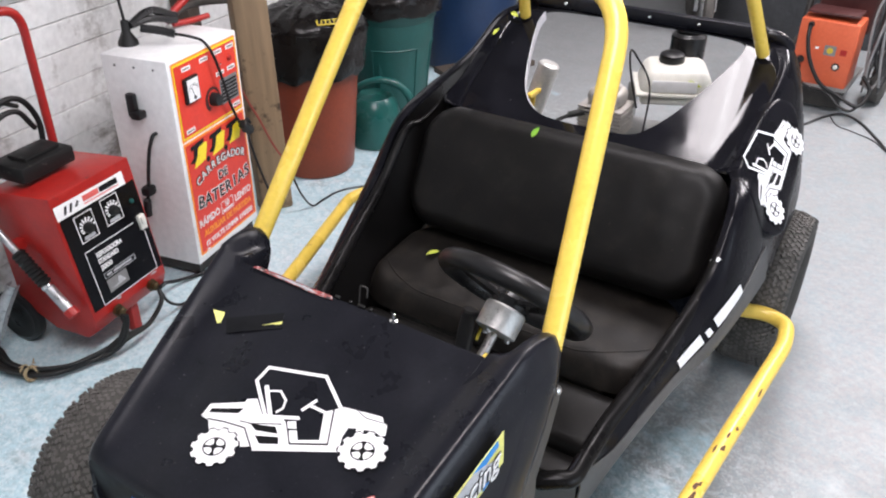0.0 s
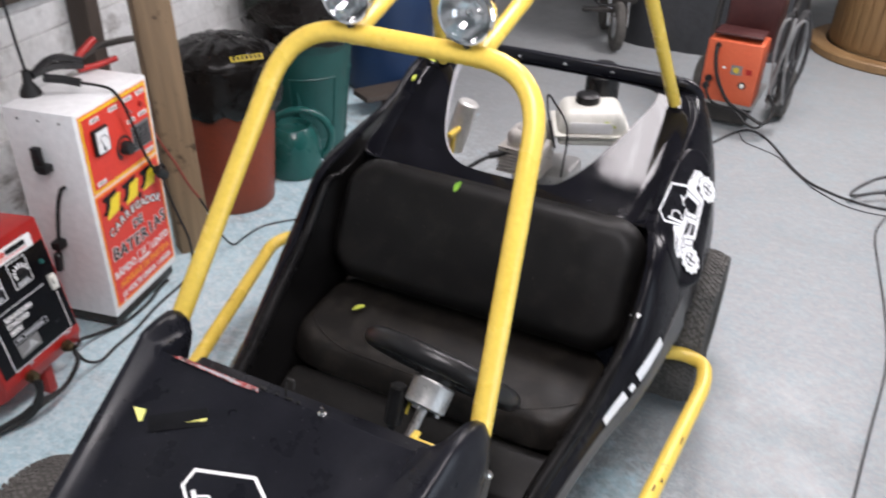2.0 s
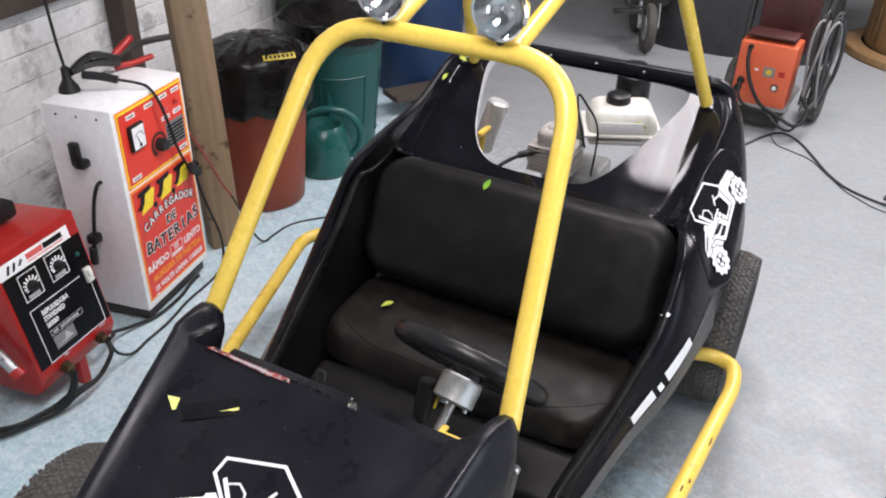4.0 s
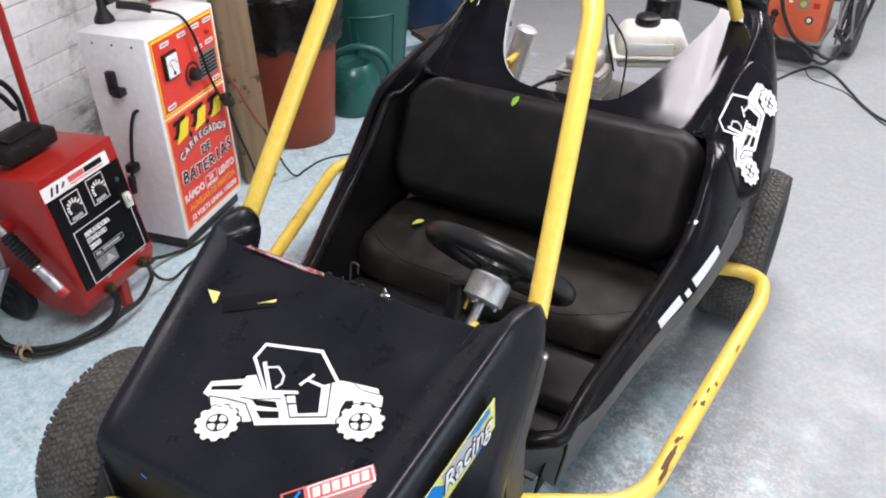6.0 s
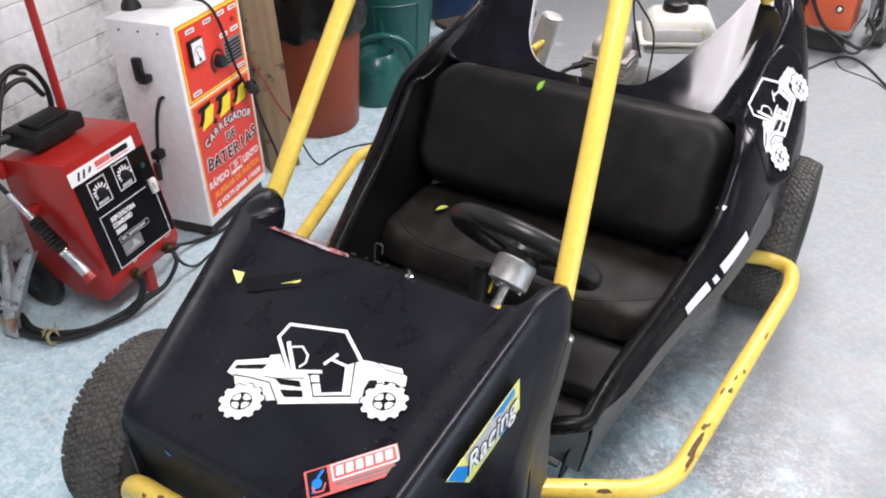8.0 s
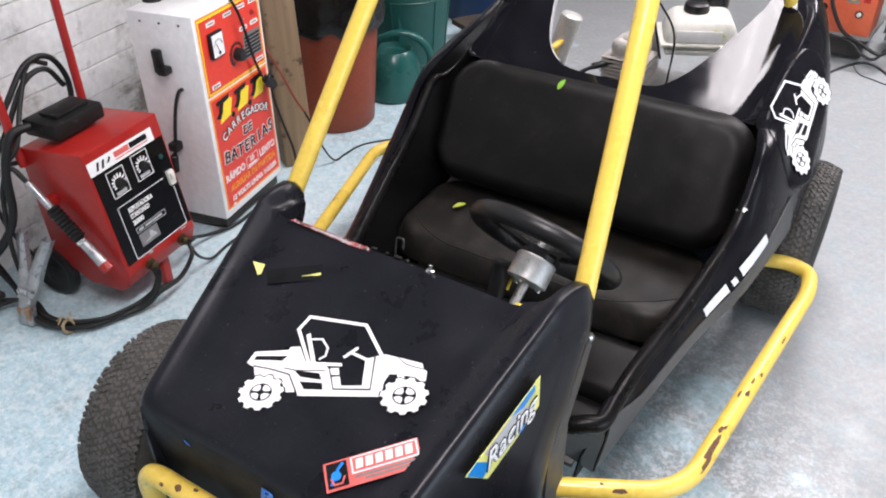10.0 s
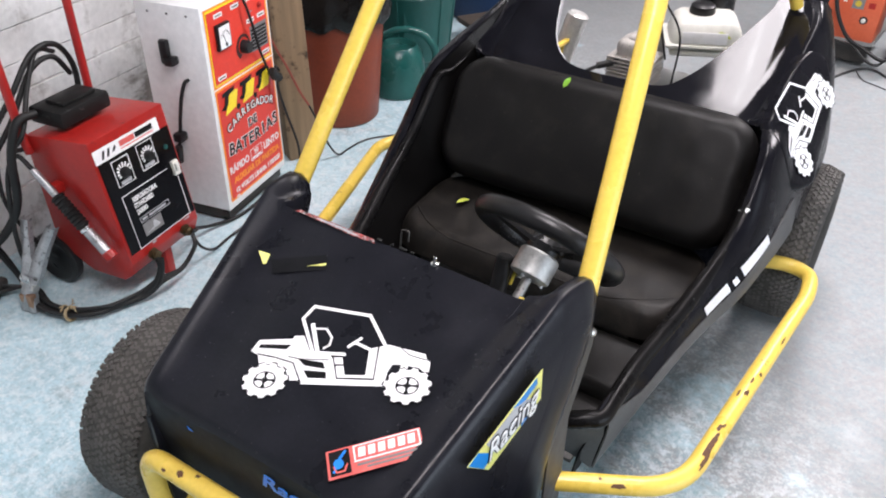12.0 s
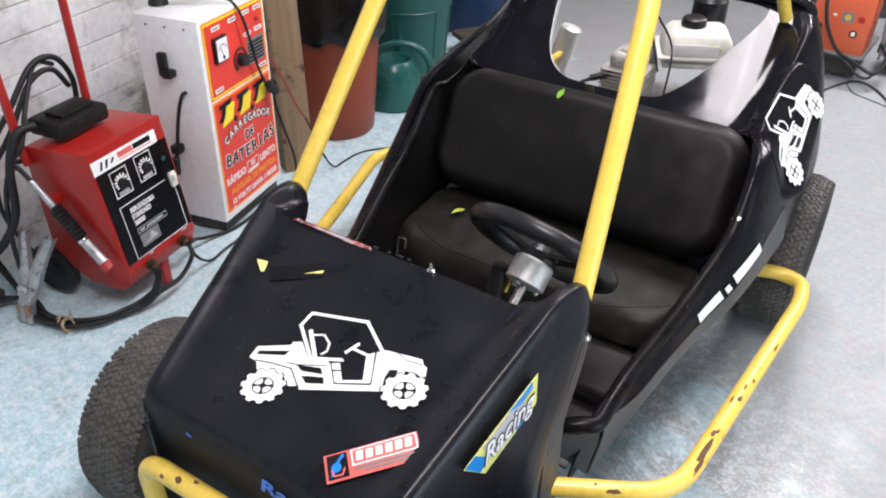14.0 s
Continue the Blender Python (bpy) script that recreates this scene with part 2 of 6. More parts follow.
DULL_YELLOW = mat("dull_yellow_print", (0.50, 0.37, 0.03), (0.60, 0.46, 0.05), 0.5, big=30, small=100, bump=0)
LEMON_FILM = mat("lemon_film", (0.80, 0.78, 0.20), (0.88, 0.86, 0.28), 0.4, big=8, small=100, bump=0)
BLUE_FILM = mat("blue_film", (0.006, 0.22, 0.64), (0.010, 0.28, 0.72), 0.4, big=8, small=100, bump=0)
BRIGHT_BLUE = mat("bright_blue_film", (0.004, 0.18, 0.72), (0.008, 0.23, 0.82), 0.4, big=8, small=100, bump=0)
SILVER_FILM = mat("silver_film", (0.36, 0.37, 0.39), (0.52, 0.53, 0.55), 0.4, big=30, small=100, bump=0)
PINK_FILM = mat("faded_red_film", (0.62, 0.10, 0.09), (0.74, 0.16, 0.14), 0.4, big=20, small=100, bump=0)
BLACK_FILM = mat("black_film", (0.006, 0.006, 0.007), (0.010, 0.010, 0.011), 0.4, big=8, small=100, bump=0, spec=0.18)
PANEL_BLACK = mat("glossy_black_panel", (0.004, 0.004, 0.005), (0.007, 0.007, 0.009), 0.2, big=8, small=100, bump=0, spec=0.22)
DUSTED_BLACK = mat("dusted_black_plastic", (0.006, 0.006, 0.006), (0.013, 0.013, 0.013), 0.5, big=14, small=90, bump=0.2, spec=0.2, dirt=(0.09, 0.088, 0.085), dirt_at=0.62, soft=0.10)
RESIDUE = mat("dull_black_glue", (0.0048, 0.0050, 0.0060), (0.0090, 0.0092, 0.0110), 0.42, big=30, small=150, bump=0.06, spec=0.17)
GREY_FILM = mat("grey_film", (0.16, 0.16, 0.16), (0.22, 0.22, 0.22), 0.5, big=20, small=100, bump=0)
WOOD = mat("weathered_brown_timber", (0.145, 0.097, 0.055), (0.310, 0.210, 0.122), 0.75, big=5, small=45, bump=0.4, stretch=(1.0, 1.0, 0.07), dirt=(0.05, 0.03, 0.016), dirt_at=0.56, soft=0.1)
DARK_WOOD = mat("dark_old_timber", (0.045, 0.034, 0.028), (0.09, 0.07, 0.055), 0.8, big=5, small=45, bump=0.4, stretch=(1.0, 1.0, 0.1))
PALE_WOOD = mat("pale_turned_timber", (0.20, 0.115, 0.048), (0.32, 0.195, 0.085), 0.6, big=4, small=40, bump=0.3, stretch=(1.0, 1.0, 0.1))
RED_BIN = mat("dusty_red_plastic", (0.19, 0.031, 0.011), (0.26, 0.048, 0.017), 0.5, big=4, small=70, bump=0.1)
GREEN_BIN = mat("dusty_green_plastic", (0.007, 0.062, 0.056), (0.011, 0.088, 0.078), 0.45, big=4, small=70, bump=0.1)
GREEN_CAN = mat("green_can_plastic", (0.008, 0.074, 0.066), (0.013, 0.102, 0.090), 0.3, big=5, small=70, bump=0.05)
BLUE_BIN = mat("dark_blue_plastic", (0.006, 0.023, 0.070), (0.010, 0.036, 0.100), 0.45, big=4, small=70, bump=0.1)
BAG = mat("thin_black_plastic_bag", (0.004, 0.0036, 0.0035), (0.010, 0.0078, 0.0070), 0.26, big=6, small=14, bump=0.45, dist=0.02, spec=0.3)
GREEN_BAG = mat("dark_green_plastic_bag", (0.008, 0.018, 0.010), (0.014, 0.030, 0.016), 0.35, big=6, small=14, bump=0.9, dist=0.02)
ORANGE_PAINT = mat("orange_enamel", (0.55, 0.092, 0.036), (0.62, 0.125, 0.050), 0.45, big=5, small=60, bump=0.06, dirt=(0.32, 0.06, 0.02), dirt_at=0.66)
LEAF = mat("yellow_green_leaf", (0.42, 0.50, 0.05), (0.55, 0.58, 0.09), 0.5, big=60, small=300, bump=0.1)
GREEN_LEAF = mat("fresh_green_leaf", (0.16, 0.42, 0.02), (0.26, 0.52, 0.04), 0.5, big=60, small=300, bump=0.1)
MAROON = mat("dark_maroon_enamel", (0.045, 0.012, 0.012), (0.075, 0.022, 0.020), 0.5, big=5, small=50, bump=0.1)
BRASS = mat("dark_tarnished_brass", (0.07, 0.05, 0.025), (0.14, 0.10, 0.05), 0.5, metal=0.8, big=40, small=200, bump=0.2)
COPPER = mat("worn_copper", (0.36, 0.20, 0.12), (0.50, 0.32, 0.22), 0.4, metal=0.9, big=40, small=200, bump=0.1)
EDGE_GLINT = mat("pale_edge_glint", (0.42, 0.42, 0.44), (0.56, 0.56, 0.58), 0.35, big=20, small=150, bump=0.1)
HEAD_ALLOY = mat("warm_cast_alloy", (0.46, 0.43, 0.40), (0.60, 0.57, 0.53), 0.55, metal=0.3, big=20, small=150, bump=0.2, dirt=(0.12, 0.10, 0.09), dirt_at=0.55, soft=0.2)
RUST = mat("bare_rusty_steel", (0.085, 0.040, 0.022), (0.16, 0.075, 0.035), 0.8, big=60, small=300, bump=0.3)
ROPE = mat("frayed_jute_twine", (0.30, 0.22, 0.12), (0.42, 0.33, 0.20), 0.9, big=40, small=300, bump=0.5)
GLASS = glass_material("clear_lamp_glass")
TUBE_GLOW = glow("fluorescent_tube", (0.95, 0.98, 1.0), 6.0)


# ---- building helpers ----
def finish(me, material, smooth=True, angle=40):
    if material:
        me.materials.append(material)
    if smooth:
        me.polygons.foreach_set("use_smooth", [True] * len(me.polygons))
        me.set_sharp_from_angle(angle=radians(angle))
    return me


def part(name, bm, material, parent=None, label="", smooth=True, angle=40):
    """Links a bmesh as one mesh object under a thing or a part."""
    me = bpy.data.meshes.new(name)
    bmesh.ops.recalc_face_normals(bm, faces=bm.faces)
    bm.to_mesh(me)
    bm.free()
    finish(me, material, smooth, angle)
    ob = new(name, me)
    if parent:
        ob.parent = parent
    return tagged(ob, label)


def thing(name, m, label, category, group="", kind=""):
    ob = new(name)
    ob.empty_display_size = 0.1
    ob.matrix_basis = m
    return tagged(ob, label, category, group, kind)


def box(sx, sy, sz, at=(0, 0, 0), bevel=0.004, m=None, seg=2):
    """A box with its bevelled edges, centred at at."""
    bm = bmesh.new()
    bmesh.ops.create_cube(bm, size=1)
    bmesh.ops.scale(bm, vec=(sx, sy, sz), verts=bm.verts)
    if bevel:
        bmesh.ops.bevel(bm, geom=bm.edges[:], offset=min(bevel, 0.45 * min(sx, sy, sz)), segments=seg, affect="EDGES", profile=0.5)
    bmesh.ops.translate(bm, vec=at, verts=bm.verts)
    if m:
        bmesh.ops.transform(bm, matrix=m, verts=bm.verts)
    return bm


def join(*bms):
    out = bms[0]
    for b in bms[1:]:
        me = bpy.data.meshes.new("tmp")
        b.to_mesh(me)
        b.free()
        out.from_mesh(me)
        bpy.data.meshes.remove(me)
    return out


def lathe(profile, seg=32, m=None):
    """Turns (radius, height) pairs about z."""
    bm = bmesh.new()
    rings = []
    for r, z in profile:
        if r < 1e-6:
            rings.append([bm.verts.new((0, 0, z))])
        else:
            rings.append([bm.verts.new((r * math.cos(2 * math.pi * k / seg), r * math.sin(2 * math.pi * k / seg), z)) for k in range(seg)])
    for a, b in zip(rings, rings[1:]):
        for k in range(seg):
            q = [a[k % len(a)], a[(k + 1) % len(a)], b[(k + 1) % len(b)], b[k % len(b)]]
            q = list(dict.fromkeys(q))
            if len(q) > 2:
                bm.faces.new(q)
    if m:
        bmesh.ops.transform(bm, matrix=m, verts=bm.verts)
    return bm


def along(a, b):
    """A pose at a whose z axis points to b."""
    a, b = Vector(a), Vector(b)
    return Matrix.Translation(a) @ (b - a).to_track_quat("Z", "Y").to_matrix().to_4x4()


def rod(a, b, r, seg=20, r2=None, chamfer=0.0):
    l = (Vector(b) - Vector(a)).length
    r2 = r if r2 is None else r2
    c = min(chamfer, 0.3 * l)
    prof = [(0, 0), (r - c, 0), (r, c), (r2, l - c), (r2 - c, l), (0, l)] if c else [(0, 0), (r, 0), (r2, l), (0, l)]
    return lathe(prof, seg, along(a, b))


def round_path(pts, radius, steps=6):
    """The corners of a broken line rounded off."""
    pts = [Vector(p) for p in pts]
    out = [pts[0]]
    for a, p, b in zip(pts, pts[1:], pts[2:]):
        d = min(radius, 0.48 * (p - a).length, 0.48 * (b - p).length)
        s, e = p + (a - p).normalized() * d, p + (b - p).normalized() * d
        for k in range(steps + 1):
            t = k / steps
            out.append(s * (1 - t) ** 2 + p * 2 * t * (1 - t) + e * t * t)
    out.append(pts[-1])
    return out


def spline(pts, per=8):
    """A smooth line through points."""
    P = [Vector(p) for p in pts]
    P = [2 * P[0] - P[1], *P, 2 * P[-1] - P[-2]]
    out = []
    for a, b, c, d in zip(P, P[1:], P[2:], P[3:]):
        for k in range(per):
            t = k / per
            out.append(0.5 * (2 * b + (c - a) * t + (2 * a - 5 * b + 4 * c - d) * t * t + (3 * b - a - 3 * c + d) * t ** 3))
    out.append(P[-2])
    return out


def tube(path, r, seg=14, closed=False):
    """A round tube along a line of points."""
    bm = bmesh.new()
    P = [Vector(p) for p in path]
    P = [p for i, p in enumerate(P) if i == 0 or (p - P[i - 1]).length > 1e-5]
    n = len(P)
    rings, up = [], None
    for i, p in enumerate(P):
        a = P[(i - 1) % n] if closed or i else p
        b = P[(i + 1) % n] if closed or i < n - 1 else p
        d = (b - a).normalized()
        if up is None:
            up = d.orthogonal().normalized()
        up = (up - d * up.dot(d)).normalized()
        side = d.cross(up)
        rr = r[i] if isinstance(r, (list, tuple)) else r
        rings.append([bm.verts.new(p + (up * math.cos(2 * math.pi * k / seg) + side * math.sin(2 * math.pi * k / seg)) * rr) for k in range(seg)])
    for i in range(n if closed else n - 1):
        a, b = rings[i], rings[(i + 1) % n]
        for k in range(seg):
            bm.faces.new((a[k], a[(k + 1) % seg], b[(k + 1) % seg], b[k]))
    if not closed:
        bm.faces.new(rings[0])
        bm.faces.new(rings[-1])
    return bm


def sheet(rows):
    """A surface through rows of points."""
    bm = bmesh.new()
    V = [[bm.verts.new(p) for p in row] for row in rows]
    for a, b in zip(V, V[1:]):
        for k in range(len(a) - 1):
            bm.faces.new((a[k], a[k + 1], b[k + 1], b[k]))
    return bm


def thick(bm, depth):
    """Gives a surface thickness on its under side."""
    bmesh.ops.recalc_face_normals(bm, faces=bm.faces)
    bmesh.ops.solidify(bm, geom=bm.faces[:], thickness=depth)
    return bm


def shell(bm, depth):
    """Gives a strongly bent surface an inner skin, joined to it along the rim."""
    bmesh.ops.recalc_face_normals(bm, faces=bm.faces)
    bm.normal_update()
    inner = {v: bm.verts.new(v.co - v.normal * depth) for v in bm.verts[:]}
    rim = [tuple(e.verts) for e in bm.edges if e.is_boundary]
    for f in bm.faces[:]:
        bm.faces.new([inner[v] for v in reversed(f.verts)])
    for a, b in rim:
        bm.faces.new((a, b, inner[b], inner[a]))
    return bm


def flat(polys, m, depth=0.0008):
    """Cut-out shapes of film lying in the xy plane of m."""
    bm = bmesh.new()
    for i, poly in enumerate(polys):
        lo = [bm.verts.new(m @ Vector((x, y, 0))) for x, y in poly]
        hi = [bm.verts.new(m @ Vector((x, y, depth + i * 2e-5))) for x, y in poly]
        bm.faces.new(hi)
        for k in range(len(poly)):
            j = (k + 1) % len(poly)
            bm.faces.new((lo[k], lo[j], hi[j], hi[k]))
    return bm


def stroke(pts, w):
    """A broken line of width w as four-cornered pieces."""
    out = []
    for i, (a, b) in enumerate(zip(pts, pts[1:])):
        a, b = Vector(a), Vector(b)
        d = (b - a).normalized()
        n = Vector((-d.y, d.x)) * w / 2
        a, b = a - d * w * 0.35, b + d * w * 0.35
        out.append([tuple(a - n), tuple(b - n), tuple(b + n), tuple(a + n)])
    return out


def disc(cx, cy, r, n=24):
    return [(cx + r * math.cos(2 * math.pi * k / n), cy + r * math.sin(2 * math.pi * k / n)) for k in range(n)]


def rect(x0, y0, x1, y1):
    return [(x0, y0), (x1, y0), (x1, y1), (x0, y1)]


def words(name, body, size, m, material, parent, width=None, bold=0.0, shear=0.0, depth=0.0006, align="CENTER"):
    """Lettering in the built-in font, lying in the xy plane of m."""
    cu = bpy.data.curves.new("letters", "FONT")
    cu.body, cu.size, cu.align_x, cu.align_y, cu.extrude, cu.offset, cu.shear, cu.resolution_u = body, size, align, "CENTER", depth, bold, shear, 3
    tmp = bpy.data.objects.new("letters", cu)
    scene.collection.objects.link(tmp)
    bpy.context.view_layer.update()
    me = bpy.data.meshes.new_from_object(tmp)
    xs = [v.co.x for v in me.vertices]
    if width and xs:
        s = width / (max(xs) - min(xs))
        me.transform(Matrix.Diagonal((s, 1, 1, 1)))
    me.transform(m)
    bpy.data.objects.remove(tmp)
    bpy.data.curves.remove(cu)
    me.name = name
    me.materials.clear()
    me.materials.append(material)
    ob = new(name, me)
    ob.parent = parent
    return ob


def plane_at(o, u, v):
    """A pose at o with x along u and y near v."""
    u = Vector(u).normalized()
    n = u.cross(Vector(v)).normalized()
    v = n.cross(u)
    return Matrix(((u.x, v.x, n.x, o[0]), (u.y, v.y, n.y, o[1]), (u.z, v.z, n.z, o[2]), (0, 0, 0, 1)))


# ---- the garage ----
ROOM_L, ROOM_R, ROOM_B, ROOM_F = -1.639, 4.2, -3.2, 8.2
WALL_TURN = 10.0


def setting(name, bm, material, label, smooth=False):
    return tagged(part(name, bm, material, None, label, smooth), label, name.split("_")[0], "", "structure")


setting("floor", box(9.5, 12.6, 0.1, (0.9, 2.5, -0.05), 0), FLOOR, "concrete floor with worn pale blue paint and stains")
setting("ceiling", box(9.5, 12.6, 0.1, (0.9, 2.5, CEIL + 0.05), 0), CEIL_MAT, "plain dark grey garage ceiling")
# this unseen wall is white to bounce light onto the bonnet's right side
setting("wall_east", join(box(0.15, 1.7, CEIL, (ROOM_R + 0.2, -2.95, CEIL / 2), 0), box(0.15, 7.9, CEIL, (ROOM_R + 0.2, 4.85, CEIL / 2), 0), box(0.15, 3.0, CEIL - 2.3, (ROOM_R + 0.2, -0.6, CEIL / 2 + 1.15), 0)), BOUNCE_WALL, "unseen white wall added to bounce light, with a wide open doorway")
setting("wall_north", box(9.5, 0.15, CEIL, (0.9, ROOM_F, CEIL / 2), 0), PLAIN_WALL, "plain grey garage wall at the far end")
setting("wall_south", box(9.5, 0.15, CEIL, (0.9, ROOM_B - 0.2, CEIL / 2), 0), PLAIN_WALL, "plain grey garage wall")
WEST = pose(ROOM_L, 0, 0, 0, 0, WALL_TURN)


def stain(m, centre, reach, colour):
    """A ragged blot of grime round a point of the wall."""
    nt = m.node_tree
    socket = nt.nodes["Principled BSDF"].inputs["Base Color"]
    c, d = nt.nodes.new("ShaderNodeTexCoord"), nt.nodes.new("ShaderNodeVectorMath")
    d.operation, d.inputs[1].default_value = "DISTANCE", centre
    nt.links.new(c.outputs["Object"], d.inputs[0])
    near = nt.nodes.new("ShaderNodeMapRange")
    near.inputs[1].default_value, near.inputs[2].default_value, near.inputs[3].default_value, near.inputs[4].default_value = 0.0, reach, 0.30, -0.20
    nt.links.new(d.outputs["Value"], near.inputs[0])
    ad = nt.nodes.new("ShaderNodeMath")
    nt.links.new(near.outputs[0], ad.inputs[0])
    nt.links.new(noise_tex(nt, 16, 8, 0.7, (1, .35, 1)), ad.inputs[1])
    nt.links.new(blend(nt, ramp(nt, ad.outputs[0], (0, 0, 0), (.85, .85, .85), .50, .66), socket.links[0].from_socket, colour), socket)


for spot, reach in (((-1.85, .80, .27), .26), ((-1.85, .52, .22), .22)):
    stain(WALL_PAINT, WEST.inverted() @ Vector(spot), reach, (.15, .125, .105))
wall_west = thing("wall_west", WEST, "white painted board wall, dirty and flaking near the floor", "wall", "", "structure")
part("wall_core", box(0.12, 12.4, CEIL, (-0.085, 2.4, CEIL / 2), 0), PLAIN_WALL, wall_west, smooth=False)


# ---- the buggy ----
buggy = thing("buggy", pose(0, 0, 0), "black fibreglass two-seat buggy with yellow tube frame and stickers", "buggy")


def hood_z(y):
    return 0.706 + 0.34 * (y + 0.064)


def ridge_x(y):
    return 0.335 + 0.175 * y


def cowl_section(y, top, sharp):
    """Half of the front cowl's outline, from the foot of its side over the ridge to the middle."""
    s, z = ridge_x(y), hood_z(y)
    if sharp:
        return [(s + 0.008, 0.22), (s + 0.017, 0.36), (s + 0.022, 0.50), (s + 0.021, z - 0.060), (s + 0.018, z - 0.024), (s + 0.013, z + top * 0.30), (s + 0.006, z + top * 0.92), (s - 0.001, z + top), (s - 0.009, z + top * 0.90), (s - 0.024, z + top * 0.50), (s - 0.048, z + top * 0.14), (s - 0.10, z), (s * 0.40, z + 0.003), (0, z + 0.004)]
    return [(s + 0.008, 0.22), (s + 0.017, 0.36), (s + 0.022, 0.50), (s + 0.020, z - 0.060), (s + 0.014, z - 0.024), (s + 0.005, z + top * 0.30), (s - 0.004, z + top * 0.90), (s - 0.013, z + top), (s - 0.027, z + top * 0.90), (s - 0.050, z + top * 0.46), (s - 0.070, z + top * 0.12), (s - 0.10, z), (s * 0.40, z + 0.003), (0, z + 0.004)]


def hood_top(x, y):
    """Height of the bonnet's skin, with the rise towards its ridges."""
    s, top = ridge_x(y), 0.013 + 0.016 * max(0, (y + 0.47) / 0.47)
    d = s - abs(x - mid_x(y))
    for (d0, k0), (d1, k1) in (((0.013, 1), (0.027, 0.90)), ((0.027, 0.90), (0.050, 0.46)), ((0.050, 0.46), (0.070, 0.12)), ((0.070, 0.12), (0.10, 0))):
        if d0 <= d < d1:
            return hood_z(y) + top * (k0 + (k1 - k0) * (d - d0) / (d1 - d0))
    return hood_z(y)


def smooth2(pts, per=4):
    return [(p.x, p.y) for p in spline([(a, b, 0) for a, b in pts], per)]


def lean(y, z):
    """The cowl's rear edge leans forward towards its foot."""
    k = min(1, max(0, (y + 0.45) / 0.384))
    return y - k * min(.165, max(0, (hood_z(y) - 0.035 - z) * 0.72))


def mid_x(y):
    """The bonnet's middle drifts sideways towards the nose."""
    return -0.040 * min(0, y)


def front_cowl():
    rows = []
    ys = [-0.442, -0.40, -0.33, -0.26, -0.19, -0.15, -0.12, -0.09, -0.066]
    for y, cap in [(-0.444, 0.32), (-0.455, 0.39), (-0.464, 0.45), (-0.471, 0.50), (-0.4752, 0.535), (-0.4758, 0.547), (-0.4735, 0.5555), (-0.469, 0.5620), (-0.463, 0.5675)] + [(y, 9) for y in ys]:
        top = 0.013 + 0.016 * max(0, (y + 0.47) / 0.47)
        left, half = smooth2(cowl_section(max(y, -0.470), top, True)), smooth2(cowl_section(max(y, -0.470), top, False))
        k = 1 if cap > 1 else 1 - 0.02 * (0.57 - cap) / 0.27
        f = 1 if cap > 1 else (cap - 0.22) / (hood_z(max(y, -0.470)) - 0.22)
        left, half = [[(x * k, 0.22 + (z - 0.22) * f) for x, z in h] for h in (left, half)]
        row = [(mid_x(y) - x, lean(y, z), z) for x, z in left] + [(mid_x(y) + x, lean(y, z), z) for x, z in reversed(half[:-1])]
        rows.append(row)
    part("front_cowl", shell(sheet(rows[5:]), 0.006), SATIN, buggy, "satin black fibreglass bonnet with raised side ridges", angle=60)
    part("nose_panel", shell(sheet(rows[:6]), 0.006), NOSE, buggy, "dull dusty black nose below the bonnet's front edge", angle=60)


def cowl_fin(side):
    """The ear behind the bonnet's ridge in which the roll hoop stands."""
    rows = []
    for y, top in ((-.125, .705), (-.100, .7185), (-.067, .7342), (-.040, .7375), (-.012, .738), (.012, .734), (.034, .721), (.052, .699), (.064, .672), (.070, .640)):
        top -= .006 if side < 0 and y < -.08 else 0
        s = ridge_x(min(y, .02)) + (-.005 if y < -.11 else -.0004 if y < -.09 else .0012)
        w = max(0, y - .03) * .35
        sec = [(s + .008 - w, .22), (s + .022 - w, .50), (s + .020 - w, top - .088), (s + .014 - w, top - .052), (s + .005 - w, top - .021), (s - .004 - w / 2, top - .003), (s - .013, top), (s - .027 + w, top - .003), (s - .044 + w, top - .034), (s - .050 + w, top - .085), (s - .044 + w, .22)]
        if side < 0:
            v = min(1, max(0, -y / .067))
            sec[3:8] = [(x + .009 * v * q, z) for (x, z), q in zip(sec[3:8], (.45, .9, 1.1, 1.2, 1.6))]
        u = min(1, max(0, (-.018 - y) / .047)) ** 1.3
        fillet = [(s - .027, top - .003), (s - .050, top - .0155), (s - .071, top - .0255), (s - .073, .60)] if side > 0 else [(s - .010, top - .0045), (s - .025, top - .0165), (s - .048, top - .0275), (s - .050, .60)]
        sec[-4:] = [(a + (c - a) * u, b + (e - b) * u) for (a, b), (c, e) in zip(sec[-4:], fillet)] if u else sec[-4:]
        rows.append([(side * x + mid_x(y), lean(min(0, y * 1.2), z) + (y if y > 0 else -.2 * y), z) for x, z in smooth2(sec, 3)])
    bm = sheet(rows)
    bm.verts.ensure_lookup_table()
    n = len(rows[0])
    bm.faces.new([bm.verts[(len(rows) - 1) * n + k] for k in range(n)])
    part("cowl_fin", bm, SATIN, buggy, angle=55)


